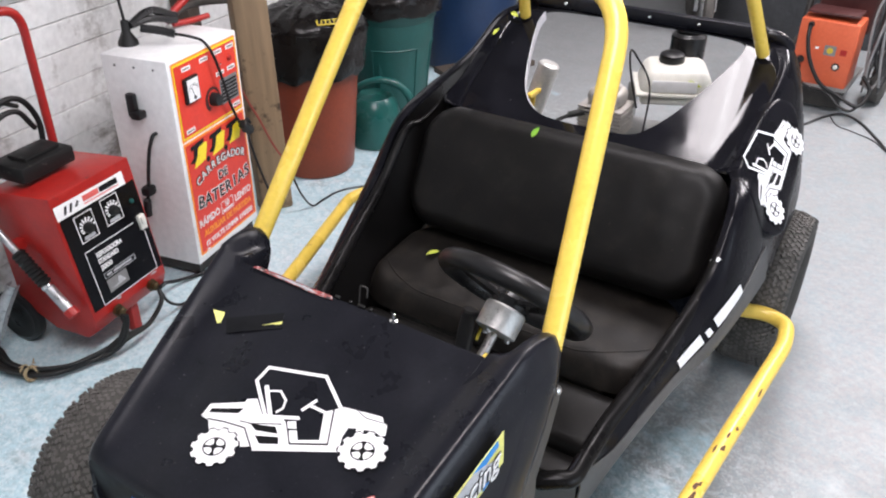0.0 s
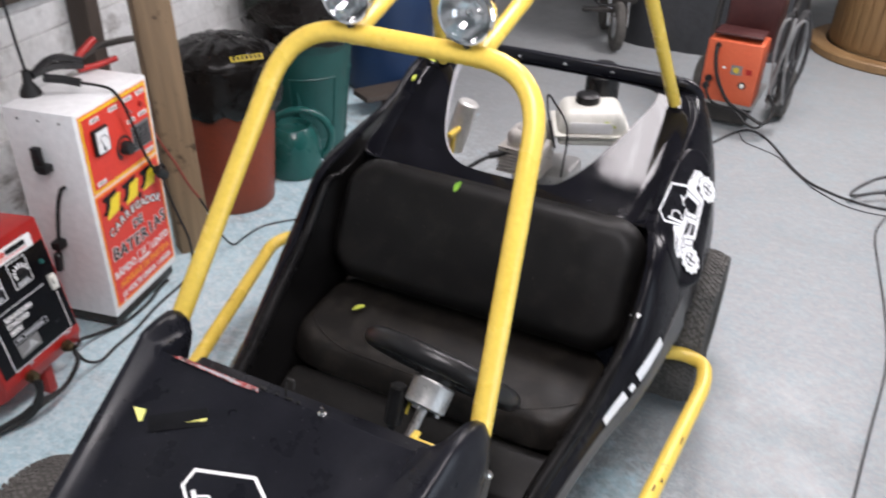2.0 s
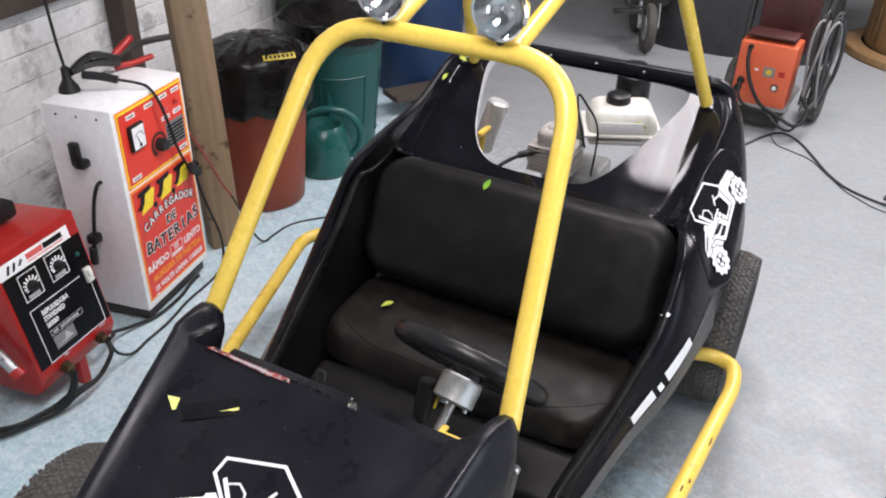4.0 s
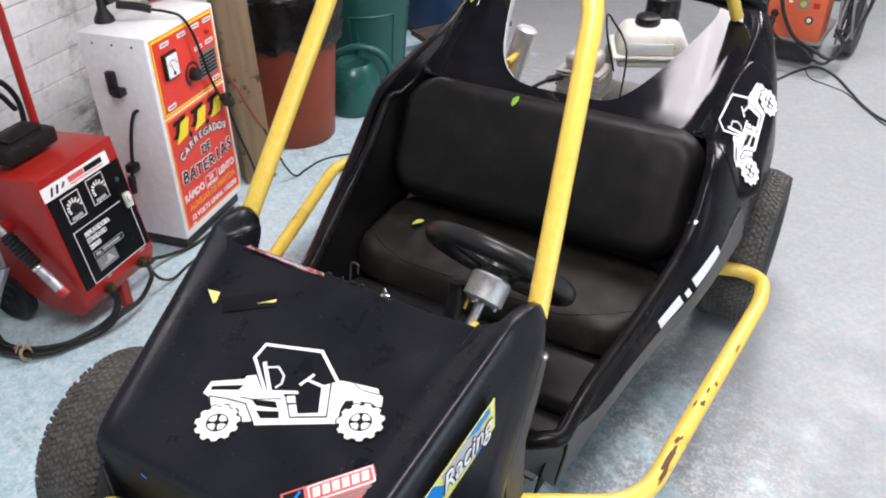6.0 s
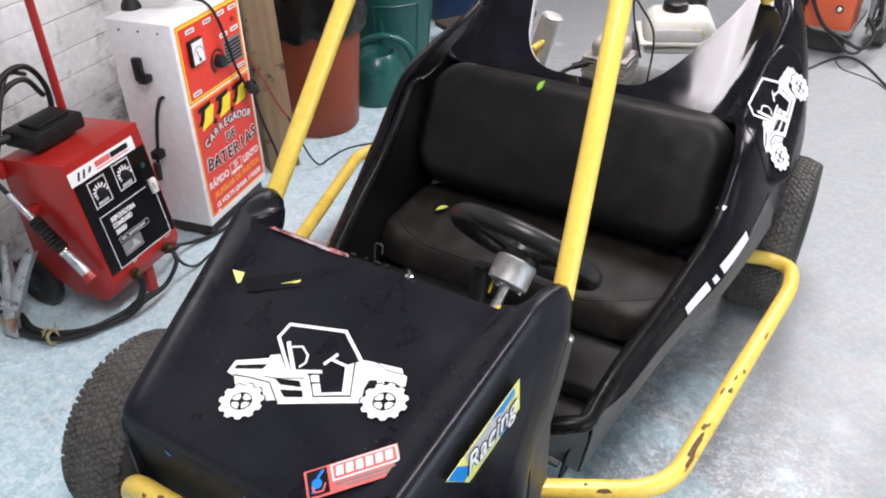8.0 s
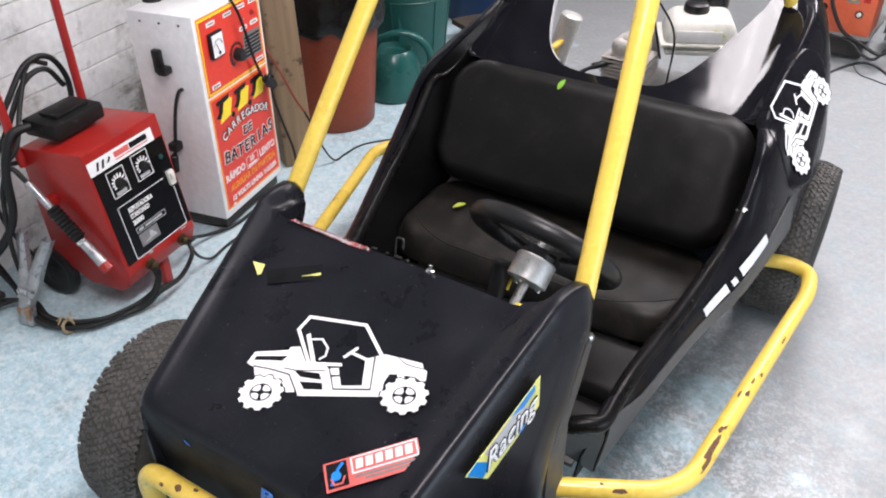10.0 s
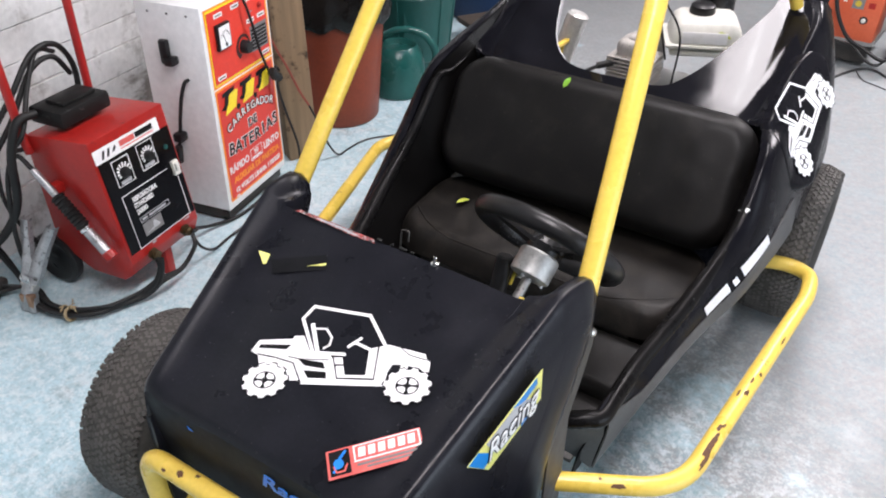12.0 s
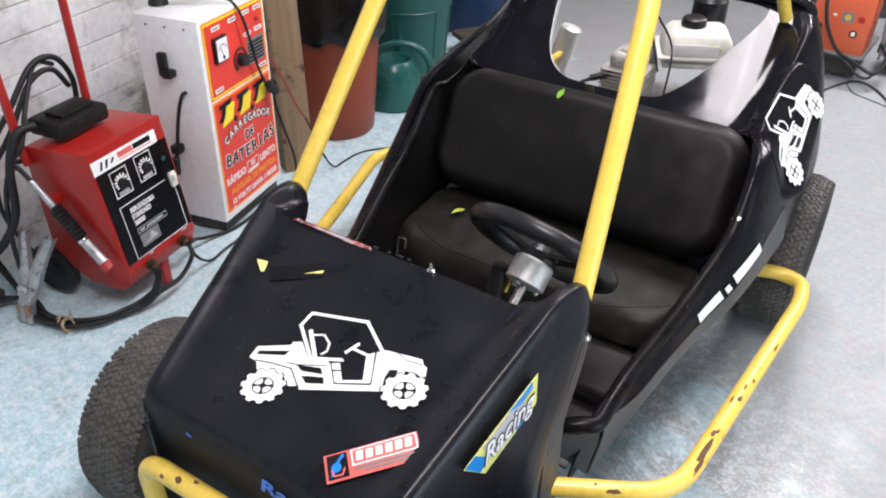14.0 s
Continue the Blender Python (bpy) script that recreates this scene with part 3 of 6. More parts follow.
# cross-sections of the body side from the cockpit to the tail: foot, flank, shoulder, ledge, rim
SIDE = [
    [(.360, .128, .168), (.374, .114, .250), (.386, .102, .325), (.384, .096, .370), (.366, .088, .380)],
    [(.424, .240, .340), (.418, .246, .362), (.405, .252, .392), (.392, .254, .408), (.378, .25, .405)],
    [(.459, .430, .380), (.453, .432, .402), (.446, .438, .448), (.430, .438, .475), (.412, .43, .475)],
    [(.502, .586, .414), (.503, .602, .458), (.482, .618, .532), (.456, .620, .562), (.438, .615, .556)],
    [(.532, .870, .445), (.522, .840, .540), (.482, .775, .655), (.456, .740, .680), (.436, .725, .668)],
    [(.530, 1.06, .475), (.510, 1.00, .580), (.460, .905, .690), (.424, .880, .712), (.405, .872, .712)],
    [(.530, 1.18, .510), (.505, 1.14, .640), (.455, 1.09, .738), (.420, 1.062, .778), (.404, 1.05, .772)],
    [(.508, 1.30, .560), (.490, 1.26, .700), (.460, 1.225, .808), (.426, 1.205, .862), (.402, 1.205, .862)],
    [(.470, 1.39, .570), (.462, 1.37, .690), (.442, 1.34, .812), (.402, 1.318, .893), (.352, 1.312, .902)],
]


def side_shell(side):
    # the passenger's shoulder bulges out further and stands higher
    wide = {1: .008, 2: .018, 3: .022, 4: .028, 5: .042, 6: .016} if side < 0 else {}
    rise = {5: .024, 6: .026, 7: .016} if side < 0 else {}
    cols = list(zip(*[spline([(side * (p[0] + wide.get(i, 0)), p[1], p[2] + rise.get(i, 0) * (0, .3, .8, .9, .9)[k]) for k, p in enumerate(st)], 5) for i, st in enumerate(SIDE)]))
    rows = [spline(c, 5) for c in cols]
    part("side_panel", thick(sheet(rows), 0.008), SIDE_GLOSS, buggy, "glossy black body side with white vinyl decals", angle=50)
    # the bare lower edge, deepest at the front end
    skirt = []
    for u in range(7):
        line = []
        for j in range(21):
            k = u / 6 * (5.5 + 10.0 * max(0, 1 - j / 4.5) ** 1.5)
            a = rows[int(k)][j].lerp(rows[min(20, int(k) + 1)][j], k % 1)
            line.append(a + Vector((side * .0032, -.0015, 0)))
        skirt.append(line)
    part("sill_skirt", thick(sheet(skirt), 0.003), SKIRT, buggy, "matt dark grey lower edge of the body side", angle=50)
    tip = [[(.27, .036, .350), (.32, .050, .354), (.383, .0915, .352)], [(.27, .050, .300), (.315, .066, .300), (.383, .0945, .310)], [(.27, .075, .245), (.312, .088, .245), (.371, .1070, .245)], [(.27, .095, .215), (.310, .103, .208), (.3595, .1215, .170)]]
    part("sill_tip", thick(sheet([spline([(side * x, y, z) for x, y, z in r], 5) for r in tip]), 0.005), SKIRT, buggy, "matt grey flared front end of the sill", angle=50)
    ctrl = [(side * (p[3][0] + p[4][0]) / 2, (p[3][1] + p[4][1]) / 2, (p[3][2] + p[4][2]) / 2 - .014) for p in SIDE[:5]] + [(side * .434, .790, .670), (side * .424, .845, .690), (side * .416, .880, .716)]
    rim = spline(ctrl, 8)
    start = [(side * 0.25, 0.046, 0.352), (side * 0.315, 0.052, 0.355)]
    line = spline(start + [(side * .352, .070, .361)] + ctrl[:1] + [tuple(rim[3])] + ctrl[1:], 8)
    part("cockpit_rim", tube(line, [.0185 - .0165 * max(0, (i / (len(line) - 1) - .52) / .48) for i in range(len(line))], 16), RIM_BLACK, buggy)
    wall = [[q, Vector((side * (abs(q.x) - .035), q.y, q.z - .13)), Vector((side * (abs(q.x) - .045), q.y, max(.15, q.z - .30)))] for q in rim]
    part("cockpit_lining", thick(sheet(wall), 0.004), LINING, buggy)


def deck():
    hole = [(0, .945, .696), (.125, .948, .699), (.19, .975, .715), (.235, 1.03, .7475), (.268, 1.11, .795), (.293, 1.19, .843), (.302, 1.245, .876), (.280, 1.278, .895), (.15, 1.285, .900), (0, 1.286, .900)]
    field = [(0, .888, .662), (.18, .888, .662), (.330, .891, .665), (.366, .93, .688), (.372, 1.02, .742), (.372, 1.12, .801), (.366, 1.21, .854), (.320, 1.288, .893), (.17, 1.30, .903), (0, 1.30, .903)]
    edge = [(0, .868, .690), (.17, .868, .695), (.36, .868, .698), (.402, .874, .706), (.407, .97, .726), (.407, 1.06, .777), (.404, 1.215, .866), (.347, 1.310, .902), (.17, 1.325, .902), (0, 1.326, .903)]
    hole_r = [(0, .945, .696), (.110, .950, .700), (.160, .985, .720), (.202, 1.04, .7535), (.243, 1.115, .798), (.279, 1.19, .843), (.298, 1.245, .876), (.280, 1.278, .895), (.15, 1.285, .900), (0, 1.286, .900)]
    rise = [0, 0, .010, .018, .028, .028, .014, 0, 0, 0]
    a, a_r, f, b = spline(hole, 5), spline(hole_r, 5), spline(field, 5), spline(edge, 5)
    b_left = spline([(x + (.012 if h > .03 else 0), y, z + h) for (x, y, z), h in zip(edge, rise)], 5)
    rows = []
    lip = [Vector((p.x * 0.985, p.y, p.z - 0.022)) for p in a]
    for k in range(0, 11):
        if k < 6:
            row = [p.lerp(q, k / 5) for p, q in zip(a, f)]
            row_r = [p.lerp(q, k / 5) for p, q in zip(a_r, f)]
        else:
            u = (k - 5) / 5
            row, row_r = [[p.lerp(q, u) + Vector((0, 0, -0.3 * max(0, q.z - p.z) * math.sin(math.pi * u) * (1 - u))) for p, q in zip(f, e)] for e in (b_left, b)]
        wide = 1 + .05 * (max(0, k - 2) / 3 if k < 6 else (10 - k) / 5)
        rows.append([Vector((-p.x * wide, p.y, p.z)) for p in reversed(row)] + row_r[1:])
    rows = [[Vector(p) for p in r] for r in zip(*rows)]
    # the bright reflection on the opening's left rim, painted as a pale strip
    rim_rows = [[Vector((-p.x, p.y, p.z)) for p in reversed(q) if .96 < p.y < 1.27] for q in ([p + Vector((0, 0, .0015)) for p in a], [Vector((p.x * .994, p.y, p.z - .006)) for p in a], lip)]
    part("opening_edge", thick(sheet(rim_rows), 0.003), EDGE_GLINT, buggy, "pale strip painted as the highlight on the opening's left edge", angle=60)
    rear_deck = part("rear_deck", thick(sheet(rows), 0.006), GLOSS, buggy, "glossy black rear deck with a large window opening", angle=50)
    for sx in (-1, 1):
        bead = [Vector((sx * p.x * (1.05 if sx < 0 else 1), p.y - .002, p.z + .001)) for p in f if p.x > .12 and p.y < .93]
        part("lip", tube(bead, .0042, 10), GLOSS, rear_deck, "rolled lower edge of the deck")


front_cowl()
for sd in (-1, 1):
    cowl_fin(sd)
    side_shell(sd)
deck()
part("seat_bulkhead", thick(sheet([[(x * .80, .80, .15), (x * .92, .86, .45), (x, .882, .62), (x, .884 + .6 * (t - .66), t)] for x, t in ((-.475, .60), (-.455, .640), (-.425, .690), (-.40, .697), (-.36, .685), (-.30, .662), (0, .656), (.30, .662), (.36, .685), (.40, .702), (.425, .695), (.455, .640), (.475, .60))]), 0.006), SATIN, buggy)
for bx in (-.24, -.12, .02, .16):
    part("rail_bolt", lathe([(0, .004), (.005, .003), (.006, 0)], 10, pose(bx, 1.2835, .918, 90)), CHROME, buggy)
part("rear_crossbar", box(0.69, 0.030, 0.036, (0, 1.30, 0.918), 0.010), SATIN, buggy, "black flat rail across the rear")
for sd in (-1, 1):
    part("rail_corner", tube(spline([(sd * .325, 1.302, .918), (sd * .360, 1.306, .915), (sd * .390, 1.308, .900), (sd * .404, 1.306, .880)], 6), .0155, 14), SATIN, buggy)
part("floor_pan", join(box(0.62, 0.72, 0.012, (0, 0.49, 0.15), 0.003), box(0.66, 0.06, 0.085, (0, 0.368, 0.188), 0.010), box(0.60, 0.012, 0.14, (0, 0.44, 0.22), 0.003)), DUSTY, buggy, "dusty black floor pan")
# near-black colour deepens the shade in the gap under the cushion
part("seat_base", box(.76, .28, .15, (0, .585, .236), .015), LINING, buggy)
part("foot_step", box(.75, .165, .090, (0, 0, 0), .034, pose(0, .372, .226, 21), 4), STEP, buggy, "rounded step in front of the seat")
part("lower_ledge", box(.70, .075, .030, (0, .262, .185), .008), STEP, buggy, "low ledge in front of the step")
part("dash_flange", box(0.56, 0.014, 0.05, (0, -0.062, 0.672), 0.004, None), SATIN, buggy)
part("shelf_under_dash", box(0.60, 0.10, 0.010, (0, 0.0, 0.60), 0.003), SATIN, buggy)


# seat
def cushion(sx, sy, sz, r, puff, lower=0.5):
    """An upholstered pad with round corners and a crowned top, lying in the xy plane."""
    bm = bmesh.new()
    nx, ny = 56, 28
    def edge_fall(u):
        return max(0.0, 1 - max(0.0, (abs(u) - 0.80) / 0.20) ** 2.2) ** 0.5
    rows = []
    for j in range(ny + 1):
        v = -1 + 2 * j / ny
        v = math.copysign(abs(v) ** 0.75, v)
        row = []
        for i in range(nx + 1):
            u = -1 + 2 * i / nx
            u = math.copysign(abs(u) ** 0.7, u)
            x, y = u * sx / 2, v * sy / 2
            cx, cy = sx / 2 - r, sy / 2 - r
            if abs(x) > cx and abs(y) > cy:
                dx, dy = abs(x) - cx, abs(y) - cy
                m = max(dx, dy)
                l = math.hypot(dx, dy)
                if l > 1e-9:
                    x, y = math.copysign(cx + dx * m / l, x), math.copysign(cy + dy * m / l, y)
            d = min(sx / 2 - abs(x), sy / 2 - abs(y))
            if abs(x) > cx and abs(y) > cy:
                d = r - math.hypot(abs(x) - cx, abs(y) - cy)
            e = min(1.0, max(0.0, d) / 0.045)
            z = sz * (1 - (1 - e) ** 2.4) * 0.82 + puff * (1 - u * u) * (1 - v * v) + 0.004 * noise.noise(Vector((x * 7, y * 7, sx))) + 0.0022 * noise.noise(Vector((x * 22, y * 16, sx + 3))) * e
            row.append((x, y, z))
        rows.append(row)
    top = sheet(rows)
    ring = [e for e in top.edges if e.is_boundary]
    ex = bmesh.ops.extrude_edge_only(top, edges=ring)
    vs = [v for v in ex["geom"] if isinstance(v, bmesh.types.BMVert)]
    bmesh.ops.translate(top, vec=(0, 0, -sz * lower), verts=vs)
    bmesh.ops.contextual_create(top, geom=[e for e in ex["geom"] if isinstance(e, bmesh.types.BMEdge)])
    return top


back_dir = Vector((0, 0.165, 0.285)).normalized()
back_m = plane_at((0.004, 0.757, 0.570), (1, 0, 0), back_dir)
bm = cushion(0.842, 0.340, 0.055, 0.098, 0.014)
bmesh.ops.transform(bm, matrix=back_m, verts=bm.verts)
part("seat_backrest", bm, VINYL, buggy, "black vinyl bench backrest with rounded corners", angle=80)
bm = cushion(0.83, 0.355, 0.075, 0.115, 0.012, 0.12)
bmesh.ops.transform(bm, matrix=pose(0, 0.600, 0.318, 3), verts=bm.verts)
skin = BVHTree.FromBMesh(bm)
seat_cushion = part("seat_cushion", bm, SEAT_VINYL, buggy, "black vinyl bench cushion, slightly dusty", angle=80)
seam = []
for k in range(49):
    x = -.384 + .016 * k
    y = .448 + .095 * max(0, (abs(x) - .20) / .184) ** 2
    top = skin.ray_cast(Vector((x, y, 1)), Vector((0, 0, -1)))[0]
    seam.append(top + Vector((0, 0, -.0004)))
part("seam", tube(seam, .0022, 8), SEAT_VINYL, seat_cushion, "stitched seam along the cushion's front")


# yellow tube frame
TUBE_R = 0.0195
HOOP = [(-.33, .029, .69), (-.260, .376, 1.217), (.264, .376, 1.217), (.326, .032, .69)]
part("front_hoop", tube(round_path(HOOP, 0.13, 10), TUBE_R, 20), YELLOW_CLEAN, buggy, "yellow painted front roll hoop")
for sd in (-1, 1):
    part("roof_strut", tube([(sd * .13, .385, 1.205), (sd * .135, .60, 1.27), (sd * .138, .88, 1.365)], 0.0165, 16), YELLOW_CLEAN, buggy)
REAR = [(-.348, 1.235, .880), (-.262, .95, 1.32), (-.23, .90, 1.385), (.23, .90, 1.385), (.262, .95, 1.32), (.350, 1.238, .882)]
part("rear_hoop", tube(round_path(REAR, 0.06, 6), 0.0165, 18), YELLOW_CLEAN, buggy, "yellow painted rear roll hoop")
SIDE_R = [(.22, -.105, .283), (.35, -.042, .287), (.557, .071, .289), (.620, .850, .289), (.606, .938, .290), (.550, .958, .291), (.42, .905, .30)]
SIDE_L = [(-.22, -.105, .283), (-.35, -.05, .286), (-.515, .065, .289), (-.786, .915, .29), (-.66, 1.00, .31), (-.45, 1.05, .38)]
part("side_bar", tube(round_path(SIDE_R, 0.085, 10), 0.0195, 20), YELLOW, buggy, "yellow side guard tube with chipped rusty patches")
part("side_bar", tube(round_path(SIDE_L, 0.10, 10), 0.0195, 20), YELLOW, buggy, "yellow side guard tube")


def tube_chip(at, along_, out, r, length, width, seed):
    """A bare rusty patch with a ragged outline on a tube."""
    d, o = Vector(along_).normalized(), Vector(out).normalized()
    o = (o - d * o.dot(d)).normalized()
    s = d.cross(o)
    rim_, n = [], 18
    for k in range(n):
        a = 2 * math.pi * k / n
        q = 1 + .55 * noise.noise(Vector((math.cos(a) * 1.7, math.sin(a) * 1.7, seed)))
        rim_.append((length / 2 * math.cos(a) * q, width / 2 * math.sin(a) * q))
    rows = []
    for f in (1.0, .6, .25, .02):
        rows.append([Vector(at) + d * (x * f) + o * ((r + .0005) * math.cos(y * f / r)) + s * ((r + .0005) * math.sin(y * f / r)) for x, y in rim_ + rim_[:1]])
    part("paint_chip", sheet(rows), RUST, buggy, "", False)


for y, out, ln, wd in ((.150, (.75, -.5, 1), .060, .008), (.185, (.35, -.5, 1), .056, .015), (.216, (.30, -.5, 1), .034, .010), (.250, (.05, -.5, 1), .026, .008), (.262, (.35, -.5, 1), .016, .006), (.385, (.45, -.5, 1), .020, .010), (.372, (-.3, -.4, 1), .026, .004), (.430, (.2, -.4, 1), .022, .005), (.462, (.75, -.2, 1), .014, .006), (.610, (.9, -.2, 1), .030, .005)):
    tube_chip((.551 + .0805 * y, y, .289), (.0805, 1, 0), out, .0195, ln, wd, y * 40)
tube_chip((.450, .0126, .288), (.207, .113, .002), (0, -.8, .6), .0195, .030, .008, 3.0)
tube_chip((.420, -.0038, .2877), (.207, .113, .002), (0, -.2, 1), .0195, .008, .006, 5.0)
for x, out, ln, wd in ((-.160, (0, -.5, 1), .014, .010), (-.195, (0, -.8, .6), .010, .007), (-.130, (0, .2, 1), .010, .008), (-.06, (0, -.6, .8), .012, .006), (.09, (0, -.5, 1), .014, .006)):
    tube_chip((x, -.493, .408), (1, 0, 0), out, .0195, ln, wd, x * 50)

BUMPER = [(-.24, -.30, .20), (-.265, -.487, .25), (-.262, -.493, .408), (.262, -.493, .408), (.265, -.487, .25), (.24, -.30, .20)]
part("front_bumper", tube(round_path(BUMPER, 0.055, 10), 0.0195, 20), YELLOW, buggy, "yellow front bumper tube, scratched")


# head lamps on the hoop
def head_lamp(x):
    axis = Vector((0.0, -1.0, -0.05)).normalized()
    c = Vector((x, 0.362, 1.292))
    m = along(c, c + axis)
    shell = part("head_lamp", lathe([(0, -.055), (.025, -.052), (.042, -.03), (.051, 0), (.054, .008), (.051, .013), (.047, .011), (.044, .004)], 32, m), CHROME, buggy, "small round chromed head lamp")
    part("reflector", lathe([(.045, .004), (.036, -.014), (.020, -.028), (.008, -.032), (0, -.032)], 32, m), CHROME, shell)
    part("bulb", lathe([(0, -.006), (.007, -.008), (.009, -.018), (.006, -.031)], 16, m), GLASS, shell)
    part("lens", lathe([(0, .017), (.02, .0155), (.036, .011), (.0445, .005), (.0445, .003), (.036, .008), (.02, .012), (0, .0135)], 32, m), GLASS, shell)
    part("bracket", rod((x, .372, 1.225), (x, .372, 1.250), 0.010, 12), DARK_STEEL, shell)


head_lamp(-0.12)
head_lamp(0.12)


# steering
SW_C = Vector((.162, .222, .630))
SW_A = Vector((.09, .745, .662)).normalized()
sw_m = plane_at(SW_C, Vector((.985, 0, -.17)) - SW_A * SW_A.dot(Vector((.985, 0, -.17))), SW_A.cross(Vector((.985, 0, -.17))))
steering = part("steering_wheel", tube([sw_m @ Vector((.148 * math.cos(2 * math.pi * k / 40), .148 * math.sin(2 * math.pi * k / 40), 0)) for k in range(40)], 0.0205, 14, True), BLACK_PLASTIC, buggy, "black padded steering wheel on a bare steel hub")
for ang in (90, 210, 330):
    a = radians(ang)
    d, e = Vector((math.cos(a), math.sin(a), 0)), Vector((-math.sin(a), math.cos(a), 0))
    q = [d * .02 - e * .022, d * .14 - e * .014, d * .14 + e * .014, d * .02 + e * .022]
    s = bmesh.new()
    lo, hi = [s.verts.new(sw_m @ (p + Vector((0, 0, -.022 if i in (0, 3) else -.006)))) for i, p in enumerate(q)], [s.verts.new(sw_m @ (p + Vector((0, 0, -.014 if i in (0, 3) else .004)))) for i, p in enumerate(q)]
    s.faces.new(lo), s.faces.new(hi)
    for k in range(4):
        s.faces.new((lo[k], lo[(k + 1) % 4], hi[(k + 1) % 4], hi[k]))
    part("spoke", s, BLACK_PLASTIC, steering)
part("hub", lathe([(0, -.086), (.034, -.086), (.043, -.082), (.043, -.034), (.039, -.030), (0, -.030)], 32, sw_m), ALLOY, steering, "bare turned steel hub")
part("hub_pad", lathe([(.034, -.034), (.040, -.012), (.030, .004), (0, .006)], 24, sw_m), BLACK_PLASTIC, steering)
for k in range(3):
    a = radians(20 + 120 * k)
    part("hub_bolt", lathe([(0, -.092), (.0055, -.092), (.0055, -.084)], 6, sw_m @ pose(.030 * math.cos(a), .030 * math.sin(a), 0)), CHROME, steering)
part("steering_column", rod(SW_C - SW_A * 0.085, SW_C - SW_A * 0.34, 0.0105, 16), COLUMN_STEEL, buggy)
part("column_bracket", join(box(0.048, 0.008, 0.012, (.192, .086, .560), 0.003, pose(0, 0, 0)), box(0.014, 0.030, 0.008, (.168, .098, .556), 0.003)), YELLOW, buggy, "small yellow steering column bracket")
part("gear_lever", join(rod((.092, .145, .515), (.094, .172, .598), 0.0180, 20, chamfer=0.004), rod((.088, .12, .43), (.092, .145, .52), 0.007, 10)), BLACK_PLASTIC, buggy, "short black lever grip")
part("pedal_stem", rod((.112, .165, .535), (.118, .185, .580), 0.0032, 10), DULL_YELLOW, buggy, "thin yellow control rod")

# wheels
def wheel(x, y, r, w, knobs, turn=0.0):
    """A knobbly balloon tyre on a steel rim, lying about its axle along x."""
    half = w / 2
    m = pose(x, y, r, 0, 90, 0) if not turn else pose(x, y, r, 0, 0, turn) @ pose(0, 0, 0, 0, 90, 0)
    prof = [(r * .52, -half * .72), (r * .62, -half * .98), (r * .80, -half * 1.02), (r * .92, -half * .92), (r * .965, -half * .70), (r * .985, -half * .35), (r * .99, 0), (r * .985, half * .35), (r * .965, half * .70), (r * .92, half * .92), (r * .80, half * 1.02), (r * .62, half * .98), (r * .52, half * .72)]
    prof = smooth2(prof, 3)
    hub = thing("wheel", pose(0, 0, 0), "", "")
    hub.parent = buggy
    tyre = lathe(prof, 64, m)
    part("tyre", tyre, GROOVE_SHADE, hub, "dusty black knobbly balloon tyre", angle=60)
    tread, rnd = bmesh.new(), random.Random(7)
    for k in range(knobs):
        for row, off in enumerate((-.93, -.79, -.65, -.51, -.37, -.23, -.08, .07, .22, .37, .51, .65, .79, .93)):
            a = 2 * math.pi * (k + .5 * (row % 2) + rnd.uniform(-.20, .20)) / knobs
            z, slant = off * half, (34 if row % 2 else -34) + rnd.uniform(-20, 20)
            rr = r * (.985 - .05 * max(0, abs(off) - .5) ** 1.2 * 2)
            ln, wd, ht = half * rnd.uniform(.115, .175), 2 * math.pi * r / knobs * rnd.uniform(.46, .80), rnd.uniform(.0026, .0056) * (.5 if abs(off) > .7 else 1)
            km = m @ pose(0, 0, 0, 0, 0, math.degrees(a)) @ pose(rr - .001, 0, z, 0, -30 * off if abs(off) > .5 else 0, 0) @ pose(0, 0, 0, slant)
            base = [(0, -wd / 2, -ln / 2), (0, wd / 2, -ln / 2), (0, wd / 2, ln / 2), (0, -wd / 2, ln / 2)]
            lo = [tread.verts.new(km @ Vector((-.004, b, c))) for _, b, c in base]
            hi = [tread.verts.new(km @ Vector((ht * .6, b * .8, c * .88))) for _, b, c in base]
            tread.faces.new(hi)
            for j in range(4):
                tread.faces.new((lo[j], lo[(j + 1) % 4], hi[(j + 1) % 4], hi[j]))
    tagged(part("tread", tread, RUBBER, hub, "", False), "", "", "", "stuff")
    part("rim", lathe([(r * .54, -half * .74), (r * .50, -half * .70), (r * .46, -half * .2), (r * .44, half * .2), (r * .20, half * .25), (r * .19, half * .40), (0, half * .42)] , 40, m), DARK_STEEL, hub)
    part("rim_lip", lathe([(r * .56, half * .76), (r * .50, half * .74), (r * .46, half * .2), (r * .20, half * .22), (0, half * .22)], 40, m), DARK_STEEL, hub)


